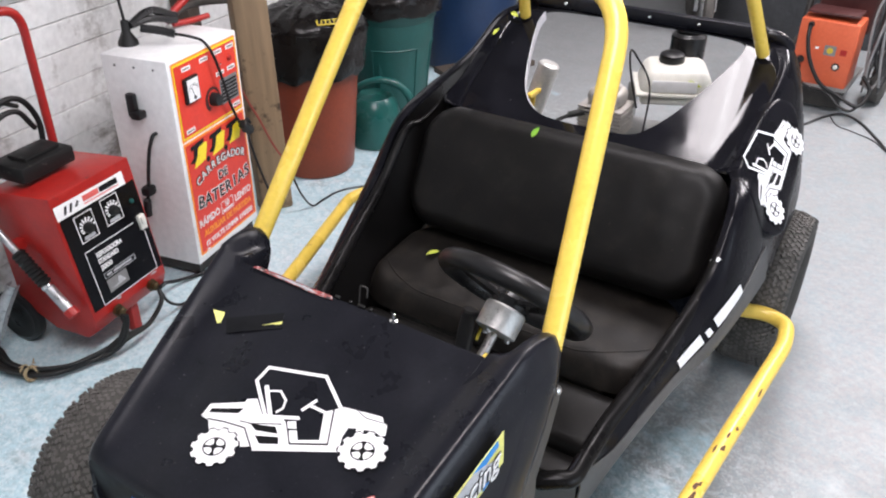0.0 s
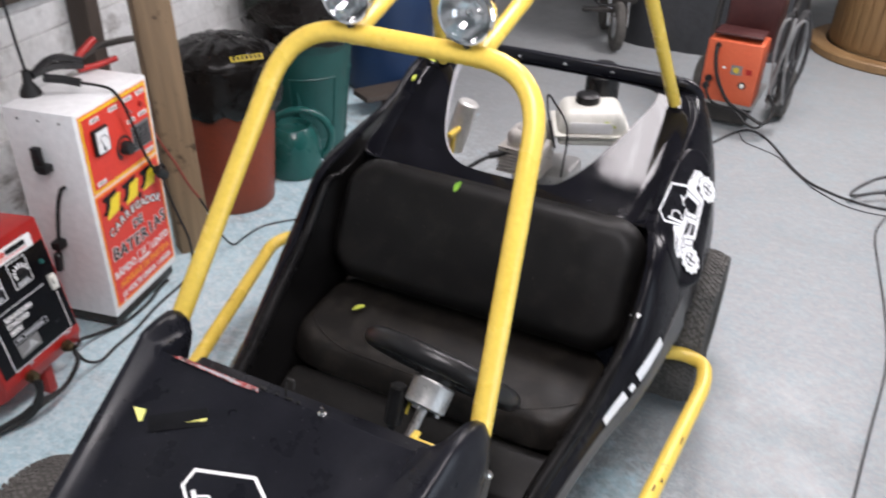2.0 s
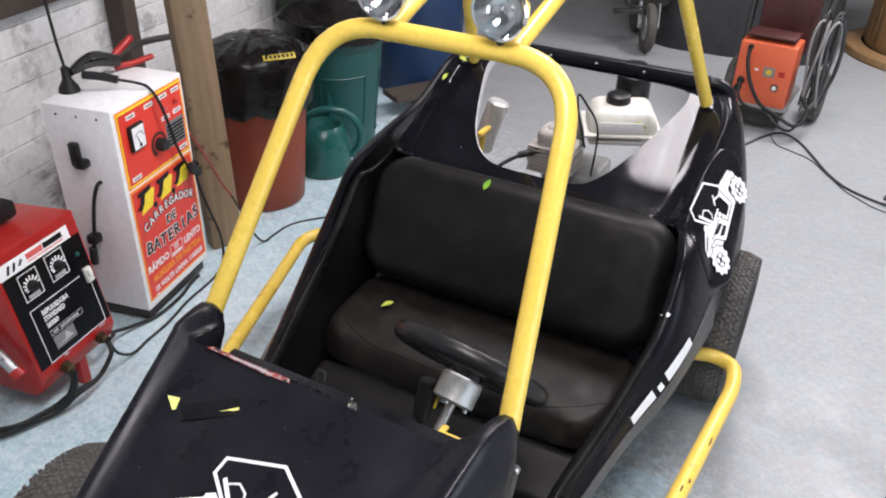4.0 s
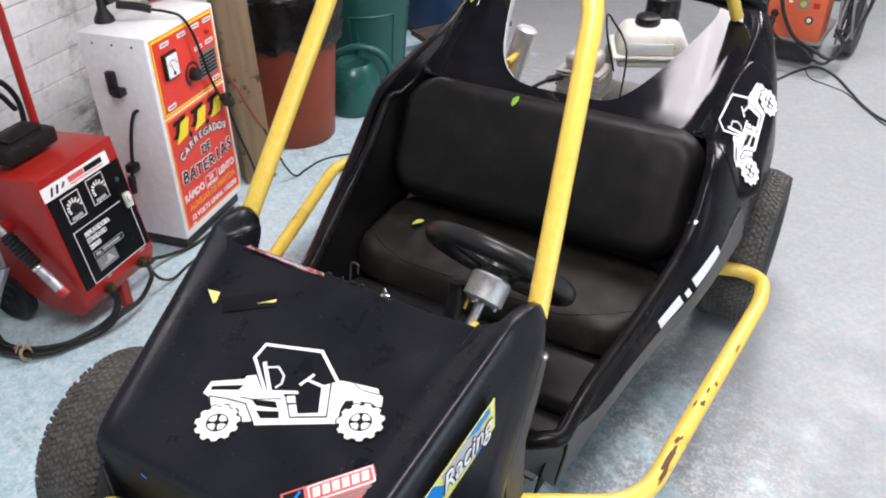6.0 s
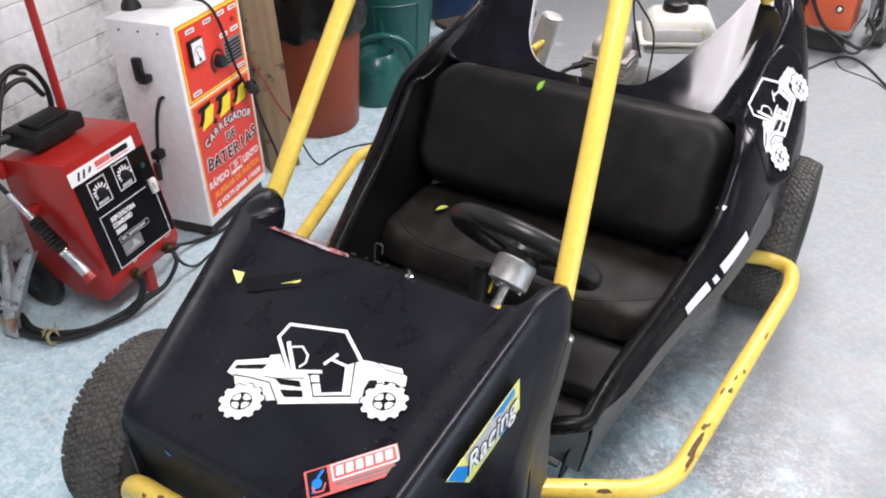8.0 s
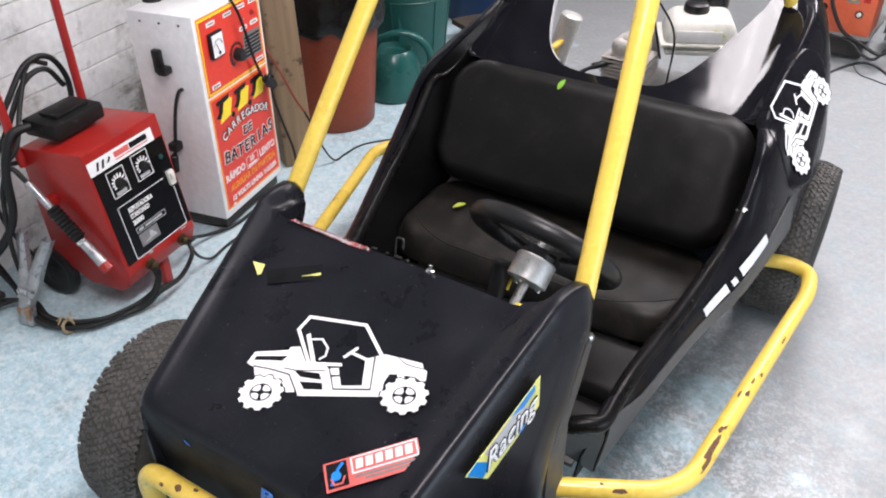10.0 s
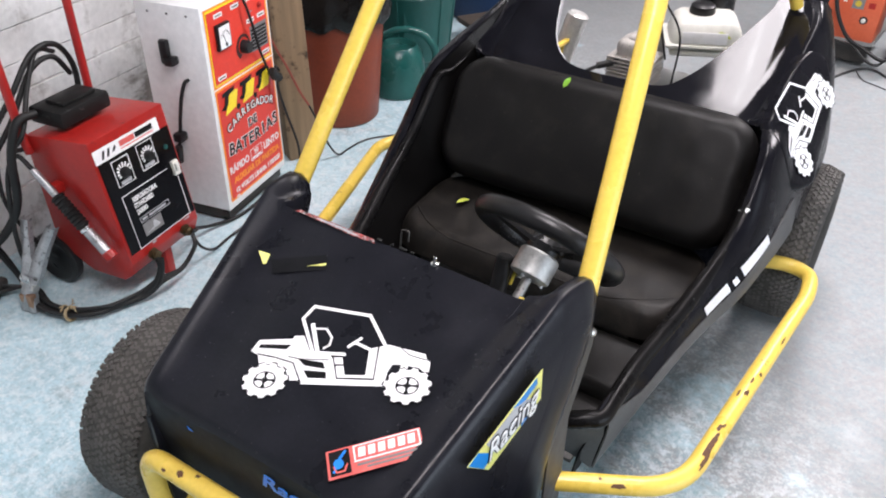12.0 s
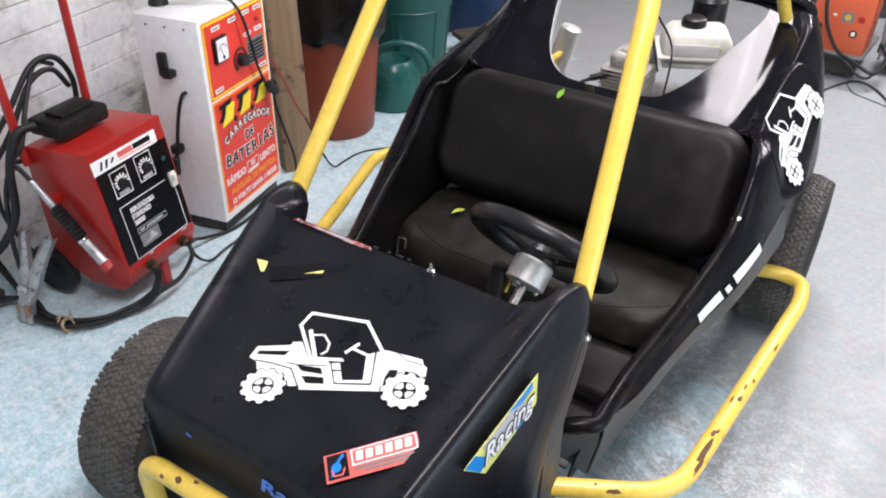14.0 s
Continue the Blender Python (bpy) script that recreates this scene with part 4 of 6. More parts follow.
wheel(-.468, -.272, .219, .156, 92, 6)
wheel(.490, -.272, .219, .156, 92, 6)
wheel(-.500, 1.187, .235, .172, 88)
wheel(.500, 1.187, .235, .172, 88)
part("front_axle", rod((-.50, -.272, .219), (.50, -.272, .219), 0.016, 12), DARK_STEEL, buggy)
part("rear_axle", rod((-.52, 1.187, .235), (.52, 1.187, .235), 0.017, 12), DARK_STEEL, buggy)
for sd in (-1, 1):
    part("frame_rail", tube(round_path([(sd * .20, -.42, .19), (sd * .25, .08, .16), (sd * .36, .55, .17), (sd * .30, 1.15, .25), (sd * .26, 1.62, .27)], .1), .016, 12), DARK_STEEL, buggy)
    part("cowl_flange", thick(sheet([[(sd * .355, lean(0, z) + .046, z), (sd * .355, lean(0, z) + .046 + w * .45, z), (sd * .352, lean(0, z) + .046 + w, z)] for z, w in ((.22, .088), (.34, .086), (.46, .082), (.54, .074), (.59, .060), (.618, .040), (.632, .020), (.638, .006))]), .004), FLANGE, buggy, "grey flange along the bonnet side")
    part("rim_bolt", lathe([(0, 0), (.008, 0), (.008, .006), (.005, .009), (0, .010)], 12, along((sd * .352, .012, .628), (sd * .40, .012, .640))), STEEL, buggy)

# engine behind the seats
part("engine_plate", box(.34, .34, .012, (-.06, 1.50, .29), .003), DARK_STEEL, buggy)
engine = part("engine_block", join(box(.19, .20, .20, (-.07, 1.50, .40), .02), rod((-.01, 1.52, .40), (.03, 1.52, .40), .080, 24, chamfer=.01), box(.15, .035, .016, (-.01, 1.56, .626), .004), box(.03, .03, .20, (-.09, 1.56, .53), .004)), ALLOY, buggy, "small single-cylinder petrol engine with a white tank")
tank_m = pose(.058, 1.500, .682, 2, -1, 24)
bm = box(.222, .175, .086, (0, 0, .010), .030, tank_m, 4)
for v in bm.verts:
    q = tank_m.inverted() @ v.co
    k = 1 - .16 * max(0, (q.z + .01) / .06)
    v.co = tank_m @ Vector((q.x * k, q.y * k, q.z))
tank = part("fuel_tank", bm, WHITE_PLASTIC, engine, "off-white plastic fuel tank")
part("tank_seam", box(.246, .196, .010, (0, 0, -.022), .004, tank_m), WHITE_PLASTIC, tank)
part("tank_tray", box(.216, .168, .030, (0, 0, -.044), .012, tank_m, 3), WHITE_PLASTIC, tank)
part("tank_label", box(.135, .003, .036, (-.01, -.0925, .008), .001, tank_m), WHITE_METAL, tank)
part("fuel_cap", lathe([(0, .082), (.030, .081), (.037, .076), (.040, .058), (.037, .050), (.028, .046), (0, .046)], 28, tank_m @ pose(-.015, .012, 0)), BLACK_PLASTIC, tank, "black fuel filler cap")
part("tank_leaf_mark", flat([[(-.021, .010), (-.013, .0125), (.004, .006), (.020, -.007), (.014, -.0095), (-.006, -.004)]], tank_m @ pose(.050, -.0850, .016, 90)), LEAF, tank)
head_c = Vector((-.112, 1.385, .582))
head = part("cylinder_head", box(.10, .09, .10, (head_c.x, head_c.y, head_c.z - .02), .006), HEAD_ALLOY, engine, "finned aluminium cylinder head")
for k in range(8):
    part("cooling_fin", box(.150 - .004 * (k % 3), .130, .0045, (head_c.x, head_c.y, head_c.z - .065 + k * .0118), .0015), HEAD_ALLOY, head)
part("rocker_cover", join(box(.112, .104, .060, (head_c.x, head_c.y, head_c.z + .046), .028, None, 5), box(.070, .070, .050, (head_c.x + .005, head_c.y, head_c.z + .066), .022, None, 4), rod((head_c.x + .03, head_c.y - .02, head_c.z + .07), (head_c.x + .03, head_c.y - .02, head_c.z + .09), .014, 14)), HEAD_ALLOY, engine)
part("spark_plug_lead", tube(spline([(-.155, 1.335, .580), (-.20, 1.30, .570), (-.245, 1.25, .545), (-.29, 1.2, .50)], 8), .0065, 8), RUBBER_CLEAN, engine)
part("plug_cap", rod((-.15, 1.34, .583), (-.205, 1.298, .570), .011, 10), RUBBER_CLEAN, engine)
part("carburettor", box(.06, .06, .06, (-.10, 1.49, .505), .012), DARK_STEEL, engine)
part("throttle_cable", tube(spline([(.02, 1.37, .52), (.035, 1.33, .70), (.00, 1.28, .80), (-.035, 1.32, .80), (-.045, 1.38, .71), (-.02, 1.40, .60)], 8), .0032, 8), RUBBER_CLEAN, engine)
part("muffler", rod((-.416, 1.47, .475), (-.372, 1.50, .655), .038, 28, chamfer=.008), SILENCER, buggy, "bright metal exhaust silencer")
part("muffler_strap", join(box(.018, .10, .016, (-.385, 1.425, .570), .003, pose(0, 0, 0)), rod((-.405, 1.425, .43), (-.388, 1.42, .57), .010, 10)), YELLOW, buggy)
part("air_filter", join(rod((.05, 1.62, .66), (.05, 1.62, .80), .055, 24, chamfer=.01), rod((.05, 1.62, .80), (.05, 1.62, .83), .04, 20, chamfer=.006)), BLACK_PLASTIC, engine)

# stickers on the bonnet
hood_o, hood_u = Vector((-.0522, -.3782, .5993)), Vector((.913, .387, .128))
hood_n = Vector((0, -.34, 1)).normalized()
hood_m = plane_at(hood_o + hood_n * .0044, hood_u, hood_n.cross(hood_u))


def gear(cx, cy, r, teeth=11, squash=1.0):
    pts = []
    for k in range(teeth):
        for f, q in ((0.0, .87), (.16, 1.0), (.54, 1.0), (.70, .87)):
            a = 2 * math.pi * (k + f) / teeth
            pts.append((cx + r * q * math.cos(a), cy + r * q * math.sin(a) * squash))
    return pts


def buggy_decal(m, parent, s=1.0, squash=1.0):
    """The white cut-out of a small off-road car seen from the side; the wheels stand .243 apart."""
    sc = lambda polys: [[(x * s, y * s) for x, y in p] for p in polys]
    white = stroke([(.070, .060), (.036, .127), (.051, .153), (.156, .136), (.194, .076)], .0060)
    # load bed, rear wing, sill, front wing
    white += [[(-.041, .059), (-.032, .081), (.028, .085), (.030, .091), (.047, .092), (.066, .059), (.101, .056), (.110, .047), (.122, .013), (.064, -.001), (.060, .006), (.043, .005), (.032, .022), (.011, .031), (-.008, .032), (-.018, .030), (-.026, .051), (-.032, .054)]]
    white += [[(.064, -.001), (.122, .013), (.183, .014), (.182, .074), (.199, .079), (.224, .073), (.264, .063), (.268, .052), (.274, .048), (.274, .031), (.268, .029), (.256, .037), (.229, .042), (.212, .042), (.206, .028), (.204, .001)]]
    # bench, door frame
    white += [[(.064, .063), (.127, .061), (.130, .055), (.068, .056)], [(.110, .051), (.124, .052), (.128, .039), (.113, .039)]]
    white += [[(.116, .035), (.129, .036), (.135, .019), (.170, .020), (.167, .069), (.181, .074), (.183, .015), (.123, .014)], [(.226, .043), (.237, .043), (.239, .028), (.226, .028)]]
    white += stroke([(.057, .115), (.078, .061)], .0075) + stroke([(.066, .107), (.084, .107), (.097, .090), (.096, .075), (.087, .068)], .0036)
    white += stroke([(.130, .073), (.149, .090)], .0055) + stroke([(.141, .081), (.170, .068)], .0050)
    ob = part("car_decal", flat(sc(white), m, .0004), WHITE_VINYL, parent, "white vinyl cut-out of an off-road car", False)
    dark = [[(-.027, .072), (.029, .073), (.022, .064), (-.029, .065)], [(.048, .046), (.093, .041), (.099, .029), (.061, .034)], [(.062, .025), (.102, .023), (.105, .011), (.073, .011)]]
    for line, w in (([(.107, .054), (.123, .012), (.185, .0125), (.183, .076)], .0020), ([(-.027, .053), (.003, .048), (.041, .038), (.063, .001)], .0022), ([(.222, .073), (.238, .060), (.267, .052)], .0014), ([(.029, .050), (.050, .046), (.101, .046)], .0016)):
        dark += stroke(line, w)
    rise = .020 * (1 - squash)
    dark += [gear(cx, rise, .0424, 11, squash) for cx in (0, .243)]
    for p in dark:
        part("decal_cut_out", flat(sc([p]), m @ pose(0, 0, .0004), .0006), BLACK_FILM, ob, "", False)
    for cx in (0, .243):
        part("decal_wheel", flat(sc([gear(cx, rise, .0398, 11, squash)]), m @ pose(0, 0, .0007), .0006), WHITE_VINYL, ob, "", False)
        part("decal_ring", flat(sc([[(x, rise + y * squash) for x, y in disc(cx, 0, .0195)]]), m @ pose(0, 0, .0010), .0006), BLACK_FILM, ob, "", False)
        for k in range(4):
            a0 = 90 * k + 28
            lobe = [(cx + r * math.cos(radians(a0 + d)), rise + squash * r * math.sin(radians(a0 + d))) for r, d in ((.0068, -12), (.0120, -17), (.0172, -14), (.0178, 17), (.0172, 48), (.0120, 51), (.0068, 46), (.0055, 17))]
            part("decal_lobe", flat(sc([lobe]), m @ pose(0, 0, .0013), .0006), WHITE_VINYL, ob, "", False)


buggy_decal(hood_m, buggy, 1.0, 0.83)

# faded red sticker with a white lettering block
rk_m = plane_at(Vector((.1195, -.4272, hood_z(-.4272))) + hood_n * .0078, Vector((.107, .097, .033)), hood_n.cross(Vector((.107, .097, .033))))
rk = part("red_sticker", flat([rect(0, -.048, .148, -.001)], rk_m), PINK_FILM, buggy, "faded red rectangular sticker", False)
part("sticker_picture", flat([rect(.004, -.044, .036, -.004)], rk_m @ pose(0, 0, .001)), BLACK_FILM, rk, "", False)
part("sticker_emblem", flat([disc(.018, -.026, .008, 12)] + stroke([(.010, -.038), (.022, -.016), (.030, -.008)], .004), rk_m @ pose(0, 0, .002)), BRIGHT_BLUE, rk, "", False)
part("sticker_ring", flat(stroke([(.010, -.030), (.014, -.040), (.026, -.040), (.031, -.030)], .0025), rk_m @ pose(0, 0, .003)), PINK_FILM, rk, "", False)
part("sticker_block", flat([rect(.042, -.030, .146, -.003)], rk_m @ pose(0, 0, .001)), WHITE_VINYL, rk, "", False)
part("sticker_block_field", flat([rect(.045, -.0275, .1435, -.0055)], rk_m @ pose(0, 0, .002)), PINK_FILM, rk, "", False)
for k in range(6):
    x0 = .0492 + .0154 * k
    part("sticker_letter_block", flat([[(x0, -.0240), (x0 + .0110, -.0240), (x0 + .0125, -.0090), (x0 + .0015, -.0090)]], rk_m @ pose(0, 0, .003)), WHITE_VINYL, rk, "", False)
part("sticker_bars", flat([rect(.046, -.037, .142, -.0335), rect(.060, -.0430, .128, -.0400)], rk_m @ pose(0, 0, .001)), GREY_FILM, rk, "", False)

# scraps of old stickers
for polys, zz, material, nm in (([[(-.244, -.180), (-.2235, -.171), (-.2165, -.191), (-.221, -.195)]], .0015, LEMON_FILM, "sticker_scrap"), ([[(-.138, -.166), (-.1085, -.1455), (-.1065, -.150), (-.1125, -.1545), (-.122, -.1575)]], .0052, LEMON_FILM, "sticker_scrap")):
    b = flat(polys, Matrix.Identity(4))
    for v in b.verts:
        v.co.z += hood_top(v.co.x, v.co.y) + zz
    part(nm, b, material, buggy, "", False)
part("sticker_scrap", flat([[(-.004, -.007), (.005, -.006), (.004, .003), (-.001, .009)]], plane_at((-.140, -.4735, .528), (1, 0, 0), (0, -.30, .95)) @ pose(0, 0, .003)), BRIGHT_BLUE, buggy, "", False)
b = flat([[(-.244, -.072), (-.236, -.066), (-.058, -.0665), (-.052, -.0735), (-.100, -.0755)]], Matrix.Identity(4))
for v in b.verts:
    v.co.z += hood_top(v.co.x, v.co.y) + .0055
edge_sticker = part("edge_sticker", b, WORN_STICKER, buggy, "worn red and white sticker along the bonnet edge", False)
b = flat([[(-.228, -.0700), (-.222, -.0680), (-.120, -.0690), (-.086, -.0735), (-.140, -.0725)]], Matrix.Identity(4))
for v in b.verts:
    v.co.z += hood_top(v.co.x, v.co.y) + .0065
part("edge_sticker_band", b, SILVER_FILM, edge_sticker, "", False)

b = flat([[(-.212, -.181), (-.119, -.129), (-.099, -.156), (-.190, -.204)]], Matrix.Identity(4))
for v in b.verts:
    v.co.z += hood_top(v.co.x, v.co.y) + .0037
part("sticker_residue", b, RESIDUE, buggy, "dark patch left by an old sticker", False)

# small bits along the bonnet edge
part("latch_wire", tube(round_path([(-.005, -.058, .705), (-.005, -.052, .745), (.012, -.052, .747), (.012, -.056, .728)], .006, 4), .0018, 6), DARK_STEEL, buggy)
for ex, ln in ((-.047, .012), (-.018, .006), (.006, .016), (.026, .008)):
    part("edge_clip", box(ln, .007, .004, (ex, -.0645, .7125), .0015), DUSTED_BLACK, buggy)
part("edge_bolt", join(lathe([(0, 0), (.008, 0), (.008, .003), (.0035, .005), (.0025, .016), (0, .017)], 12, pose(.077, -.067, .7085))), CHROME, buggy, "bright bolt standing on the bonnet edge")

# front lettering on the nose
words("nose_lettering", "Racing", .052, plane_at((.086, -.4722, .506), (1, 0, 0), (0, -.125, .99)) @ pose(0, 0, .003), BRIGHT_BLUE, buggy, .150, 0.0010, .30)


# racing sticker on the cowl's side
cw_o = Vector((ridge_x(-.27) + mid_x(-.27) + .0215, -.27, .575))
cw_m = plane_at(cw_o, (.135, 1, 0), (0, 0, 1)) @ pose(-.012, .002, .004)
rs = part("racing_sticker", flat([[(-.056, .017), (.0004, -.0385), (.134, .014), (.130, .086)]], cw_m), LEMON_FILM, buggy, "blue and yellow sticker with silver lettering", False)
part("sticker_stripe", flat([[(-.0535, .0168), (-.014, -.023), (.008, -.006), (-.030, .0265)]], cw_m @ pose(0, 0, .001)), BLUE_FILM, rs, "", False)
part("sticker_stripe", flat([[(.080, -.0045), (.119, .0110), (.119, .042), (.092, .022)]], cw_m @ pose(0, 0, .001)), BLUE_FILM, rs, "", False)
part("sticker_stripe", flat([[(.054, .0555), (.114, .0780), (.117, .064), (.080, .046)]], cw_m @ pose(0, 0, .001)), BLUE_FILM, rs, "", False)
part("sticker_sweep", flat([[(-.012, .0305), (.054, .0555), (.084, .050), (.112, .040), (.080, .004), (.030, -.014), (.010, -.006)]], cw_m @ pose(0, 0, .0018)), SILVER_FILM, rs, "", False)
rt_m = cw_m @ pose(.050, .020, .003, 0, 0, 16)
words("sticker_shadow_lettering", "Racing", .058, rt_m, BLACK_FILM, rs, .142, .0024, .45)
words("sticker_lettering", "Racing", .058, rt_m @ pose(0, 0, .0012), WHITE_VINYL, rs, .138, .0000, .45)

# decals on the body side
sd_m = plane_at((.503, .895, .615), (-.074, .903, .423), (-.620, -.374, .690)) @ pose(0, 0, .010)
side_ob = [o for o in buggy.children if o.name.startswith("side_panel")][1]
side_tree = BVHTree.FromPolygons([v.co.copy() for v in side_ob.data.vertices], [tuple(p.vertices) for p in side_ob.data.polygons])


def side_height(p, n):
    """How far the body side stands above p along n."""
    hit = side_tree.ray_cast(p + n * .12, -n, .24)
    return (hit[0] - p).dot(n) if hit[0] else -.02


def onto_side(ob, lift, n, near, far):
    """Lays film on the body side, keeping it flat where the side is nearly so."""
    for v in ob.data.vertices:
        h = side_height(v.co, n)
        v.co += n * (min(max(0, h + near), h + far) + lift)


def side_film(name, polys, m, material, lift, parent, label=""):
    bm = flat(polys, m)
    bmesh.ops.triangulate(bm, faces=[f for f in bm.faces if len(f.verts) > 4])
    bmesh.ops.subdivide_edges(bm, edges=[e for e in bm.edges if e.calc_length() > .005], cuts=5, use_grid_fill=True)
    ob = part(name, bm, material, parent, label, False)
    onto_side(ob, lift, m.to_3x3().col[2], 0, 0)
    return ob


# raised drop-shaped pad under the decal
pad_line = spline([(.010, .142, 0), (-.050, .108, 0), (-.072, .056, 0), (-.074, .006, 0), (-.054, -.035, 0), (-.013, -.062, 0), (.058, -.066, 0), (.140, -.052, 0), (.233, -.030, 0), (.310, .010, 0), (.320, .055, 0), (.270, .108, 0), (.144, .134, 0), (.010, .142, 0)], 5)
pad_mid = Vector((.11, .04, 0))
pad_n = sd_m.to_3x3().col[2]
rows = []
for f, rise in ((1.045, 0), (1.025, .35), (1.0, .75), (.975, .93), (.94, 1), (.88, 1), (.75, 1), (.55, 1), (.35, 1), (.15, 1), (.01, 1)):
    row = []
    for q in pad_line:
        p = sd_m @ (pad_mid + (q - pad_mid) * f)
        h = side_height(p, pad_n)
        row.append(p + pad_n * (h - .004 + rise * (min(max(0, h + .002), h + .034) - h + .004)))
    rows.append(row)
part("side_pad", sheet(rows), SIDE_GLOSS, buggy, "raised drop-shaped pad on the body side", angle=60)
before = {o.name for o in bpy.data.objects}
buggy_decal(sd_m, buggy, .229 / .243)
lifts = {"car_decal": .0020, "decal_cut_out": .0022, "decal_wheel": .0022, "decal_ring": .0022, "decal_lobe": .0022}
for o in list(bpy.data.objects):
    if o.name not in before:
        b = bmesh.new()
        b.from_mesh(o.data)
        bmesh.ops.triangulate(b, faces=[f for f in b.faces if len(f.verts) > 4])
        bmesh.ops.subdivide_edges(b, edges=[e for e in b.edges if e.calc_length() > .02], cuts=2, use_grid_fill=True)
        b.to_mesh(o.data)
        b.free()
        onto_side(o, lifts[o.name.split(".")[0]], pad_n, .002, .034)
nm_m = plane_at((.469, .447, .416), (.047, .245, .077), (-.025, -.008, .042))
for k, (a, b, h) in enumerate(((.002, .088, .040), (.104, .122, .030), (.140, .262, .042))):
    side_film("lettering_bar", [[(a, .004), (b, .004), (b - .004, h * .78), (a - .004, h * .78)]], nm_m, WHITE_VINYL, .0030, buggy, "white vinyl lettering bar")
side_film("paint_chip", [rect(0, 0, .010, .006)], plane_at((.450, .645, .582), (.05, .25, .12), (-.4, -.3, .6)), WHITE_VINYL, .002, buggy)


# ---- leaves on the buggy ----
def leaf(at, length, turn, material, label, tilt=Vector((0, 0, 1))):
    q = tilt.to_track_quat("Z", "Y").to_matrix().to_4x4()
    m = Matrix.Translation(at) @ q @ pose(0, 0, 0, 0, 0, turn)
    n = 7
    rows = []
    for k in range(n + 1):
        t = k / n
        w = length * .21 * math.sin(math.pi * t ** .85) + .0004
        z = .003 * math.sin(math.pi * t) + .0015
        rows.append([m @ Vector((length * (t - .5), s * w, z + (.002 if s else 0))) for s in (-1, 0, 1)])
    ob = part("fallen_leaf", thick(sheet(rows), .0005), material, None, label)
    return tagged(ob, label, "leaf", "fallen leaves")


seat_n = Vector((0, -.05, 1))
back_n = Vector((0, -.285, .165)).normalized()
leaf((-.264, .590, .394), .040, 62, LEAF, "yellow-green leaf lying on the seat cushion")
leaf((-.080, .792, .716), .036, 80, GREEN_LEAF, "bright green leaf stuck on the backrest's top edge", Vector((0, -.55, .83)))
leaf((-.400, 1.150, .838), .032, 75, LEAF, "small yellow leaf on the rear deck", Vector((0, -.5, .86)))
leaf((-.380, 1.228, .876), .036, -25, LEAF, "small pale leaf on the rear deck", Vector((0, -.5, .86)))
leaf((.250, .015, .606), .016, 20, WHITE_VINYL, "small white paper scrap by the steering column")


# ---- battery charger ----
CH = pose(-1.179, .556, 0, 0, 0, 101.8)
charger = thing("battery_charger", CH, "white sheet-metal battery charger cabinet with a red front poster", "battery charger")
CW, CD, CZ0, CZ1 = .37, .24, .058, .765
part("cabinet", box(CW, CD, CZ1 - CZ0, (CW / 2, CD / 2, (CZ0 + CZ1) / 2), .006), WHITE_METAL, charger, "white enamelled steel cabinet")
# dark filler box in place of the shadow below the cabinet
part("base_frame", box(CW - .03, CD - .03, .044, (CW / 2, CD / 2, .036), .004), DARK_STEEL, charger, "dark box standing in for the shadow under the cabinet")
for cx in (.085, CW - .055):
    for cy in (.060, CD - .060):
        part("caster", join(rod((cx - .012, cy, .024), (cx + .012, cy, .024), .024, 18, chamfer=.004), box(.034, .020, .014, (cx, cy, .048), .003)), BLACK_PLASTIC, charger)
FRONT = plane_at((0, -.0005, 0), (1, 0, 0), (0, 0, 1))


def film(name, polys, material, lift, parent=charger, base=None, label=""):
    if name in ("print_label", "print_label_mark", "emblem", "sticker_block", "strip_emblem"):
        for p in polys[1:]:
            part(name, flat([p], (base or FRONT) @ pose(0, 0, lift)), material, parent, label, False)
        polys = polys[:1]
    return part(name, flat(polys, (base or FRONT) @ pose(0, 0, lift)), material, parent, label, False)


poster = film("poster", [rect(.010, .082, .360, .758)], WHITE_VINYL, 0, label="red and orange printed front poster")
film("poster_edging", [rect(.014, .500, .356, .752), rect(.014, .088, .356, .494)], ORANGE_FILM, .001, poster)
film("poster_line", [rect(.020, .506, .350, .746)], YELLOW_FILM, .002, poster)
film("control_field", [rect(.024, .512, .346, .740)], RED_FILM, .003, poster)
film("title_field", [rect(.022, .096, .348, .486)], RED_FILM, .002, poster)
meter = part("meter", box(.070, .014, .082, (.088, -.009, .655), .004), BLACK_PLASTIC, charger, "square ammeter with a white dial")
film("meter_dial", [rect(.060, .620, .116, .690)], WHITE_VINYL, .0165, meter)
film("meter_scale", [p for k in range(9) for p in stroke([(.088 + .020 * math.cos(radians(160 - 17.5 * k)), .650 + .020 * math.sin(radians(160 - 17.5 * k))), (.088 + .025 * math.cos(radians(160 - 17.5 * k)), .650 + .025 * math.sin(radians(160 - 17.5 * k)))], .0016)] + stroke([(.090, .632), (.078, .662)], .002) + [disc(.090, .630, .006, 12)], BLACK_FILM, .0175, meter)
knob = part("knob", lathe([(0, .028), (.018, .027), (.021, .022), (.023, 0)], 24, FRONT @ pose(.195, .585, .003)), BLACK_PLASTIC, charger, "black rotary knob")
film("knob_scale", [p for k in range(14) for p in stroke([(.195 + .034 * math.cos(radians(225 - 20 * k)), .585 + .036 * math.sin(radians(225 - 20 * k))), (.195 + .036 * math.cos(radians(205 - 20 * k)), .585 + .036 * math.sin(radians(205 - 20 * k)))], .015 - .0008 * k)], MAROON, .004, charger)
film("print_lines", [rect(.245, .555 + .012 * k, .335, .5625 + .012 * k) for k in range(6)], BLACK_FILM, .004, poster)
film("print_plate", [rect(.240, .548, .340, .634)], GREY_FILM, .0035, poster)
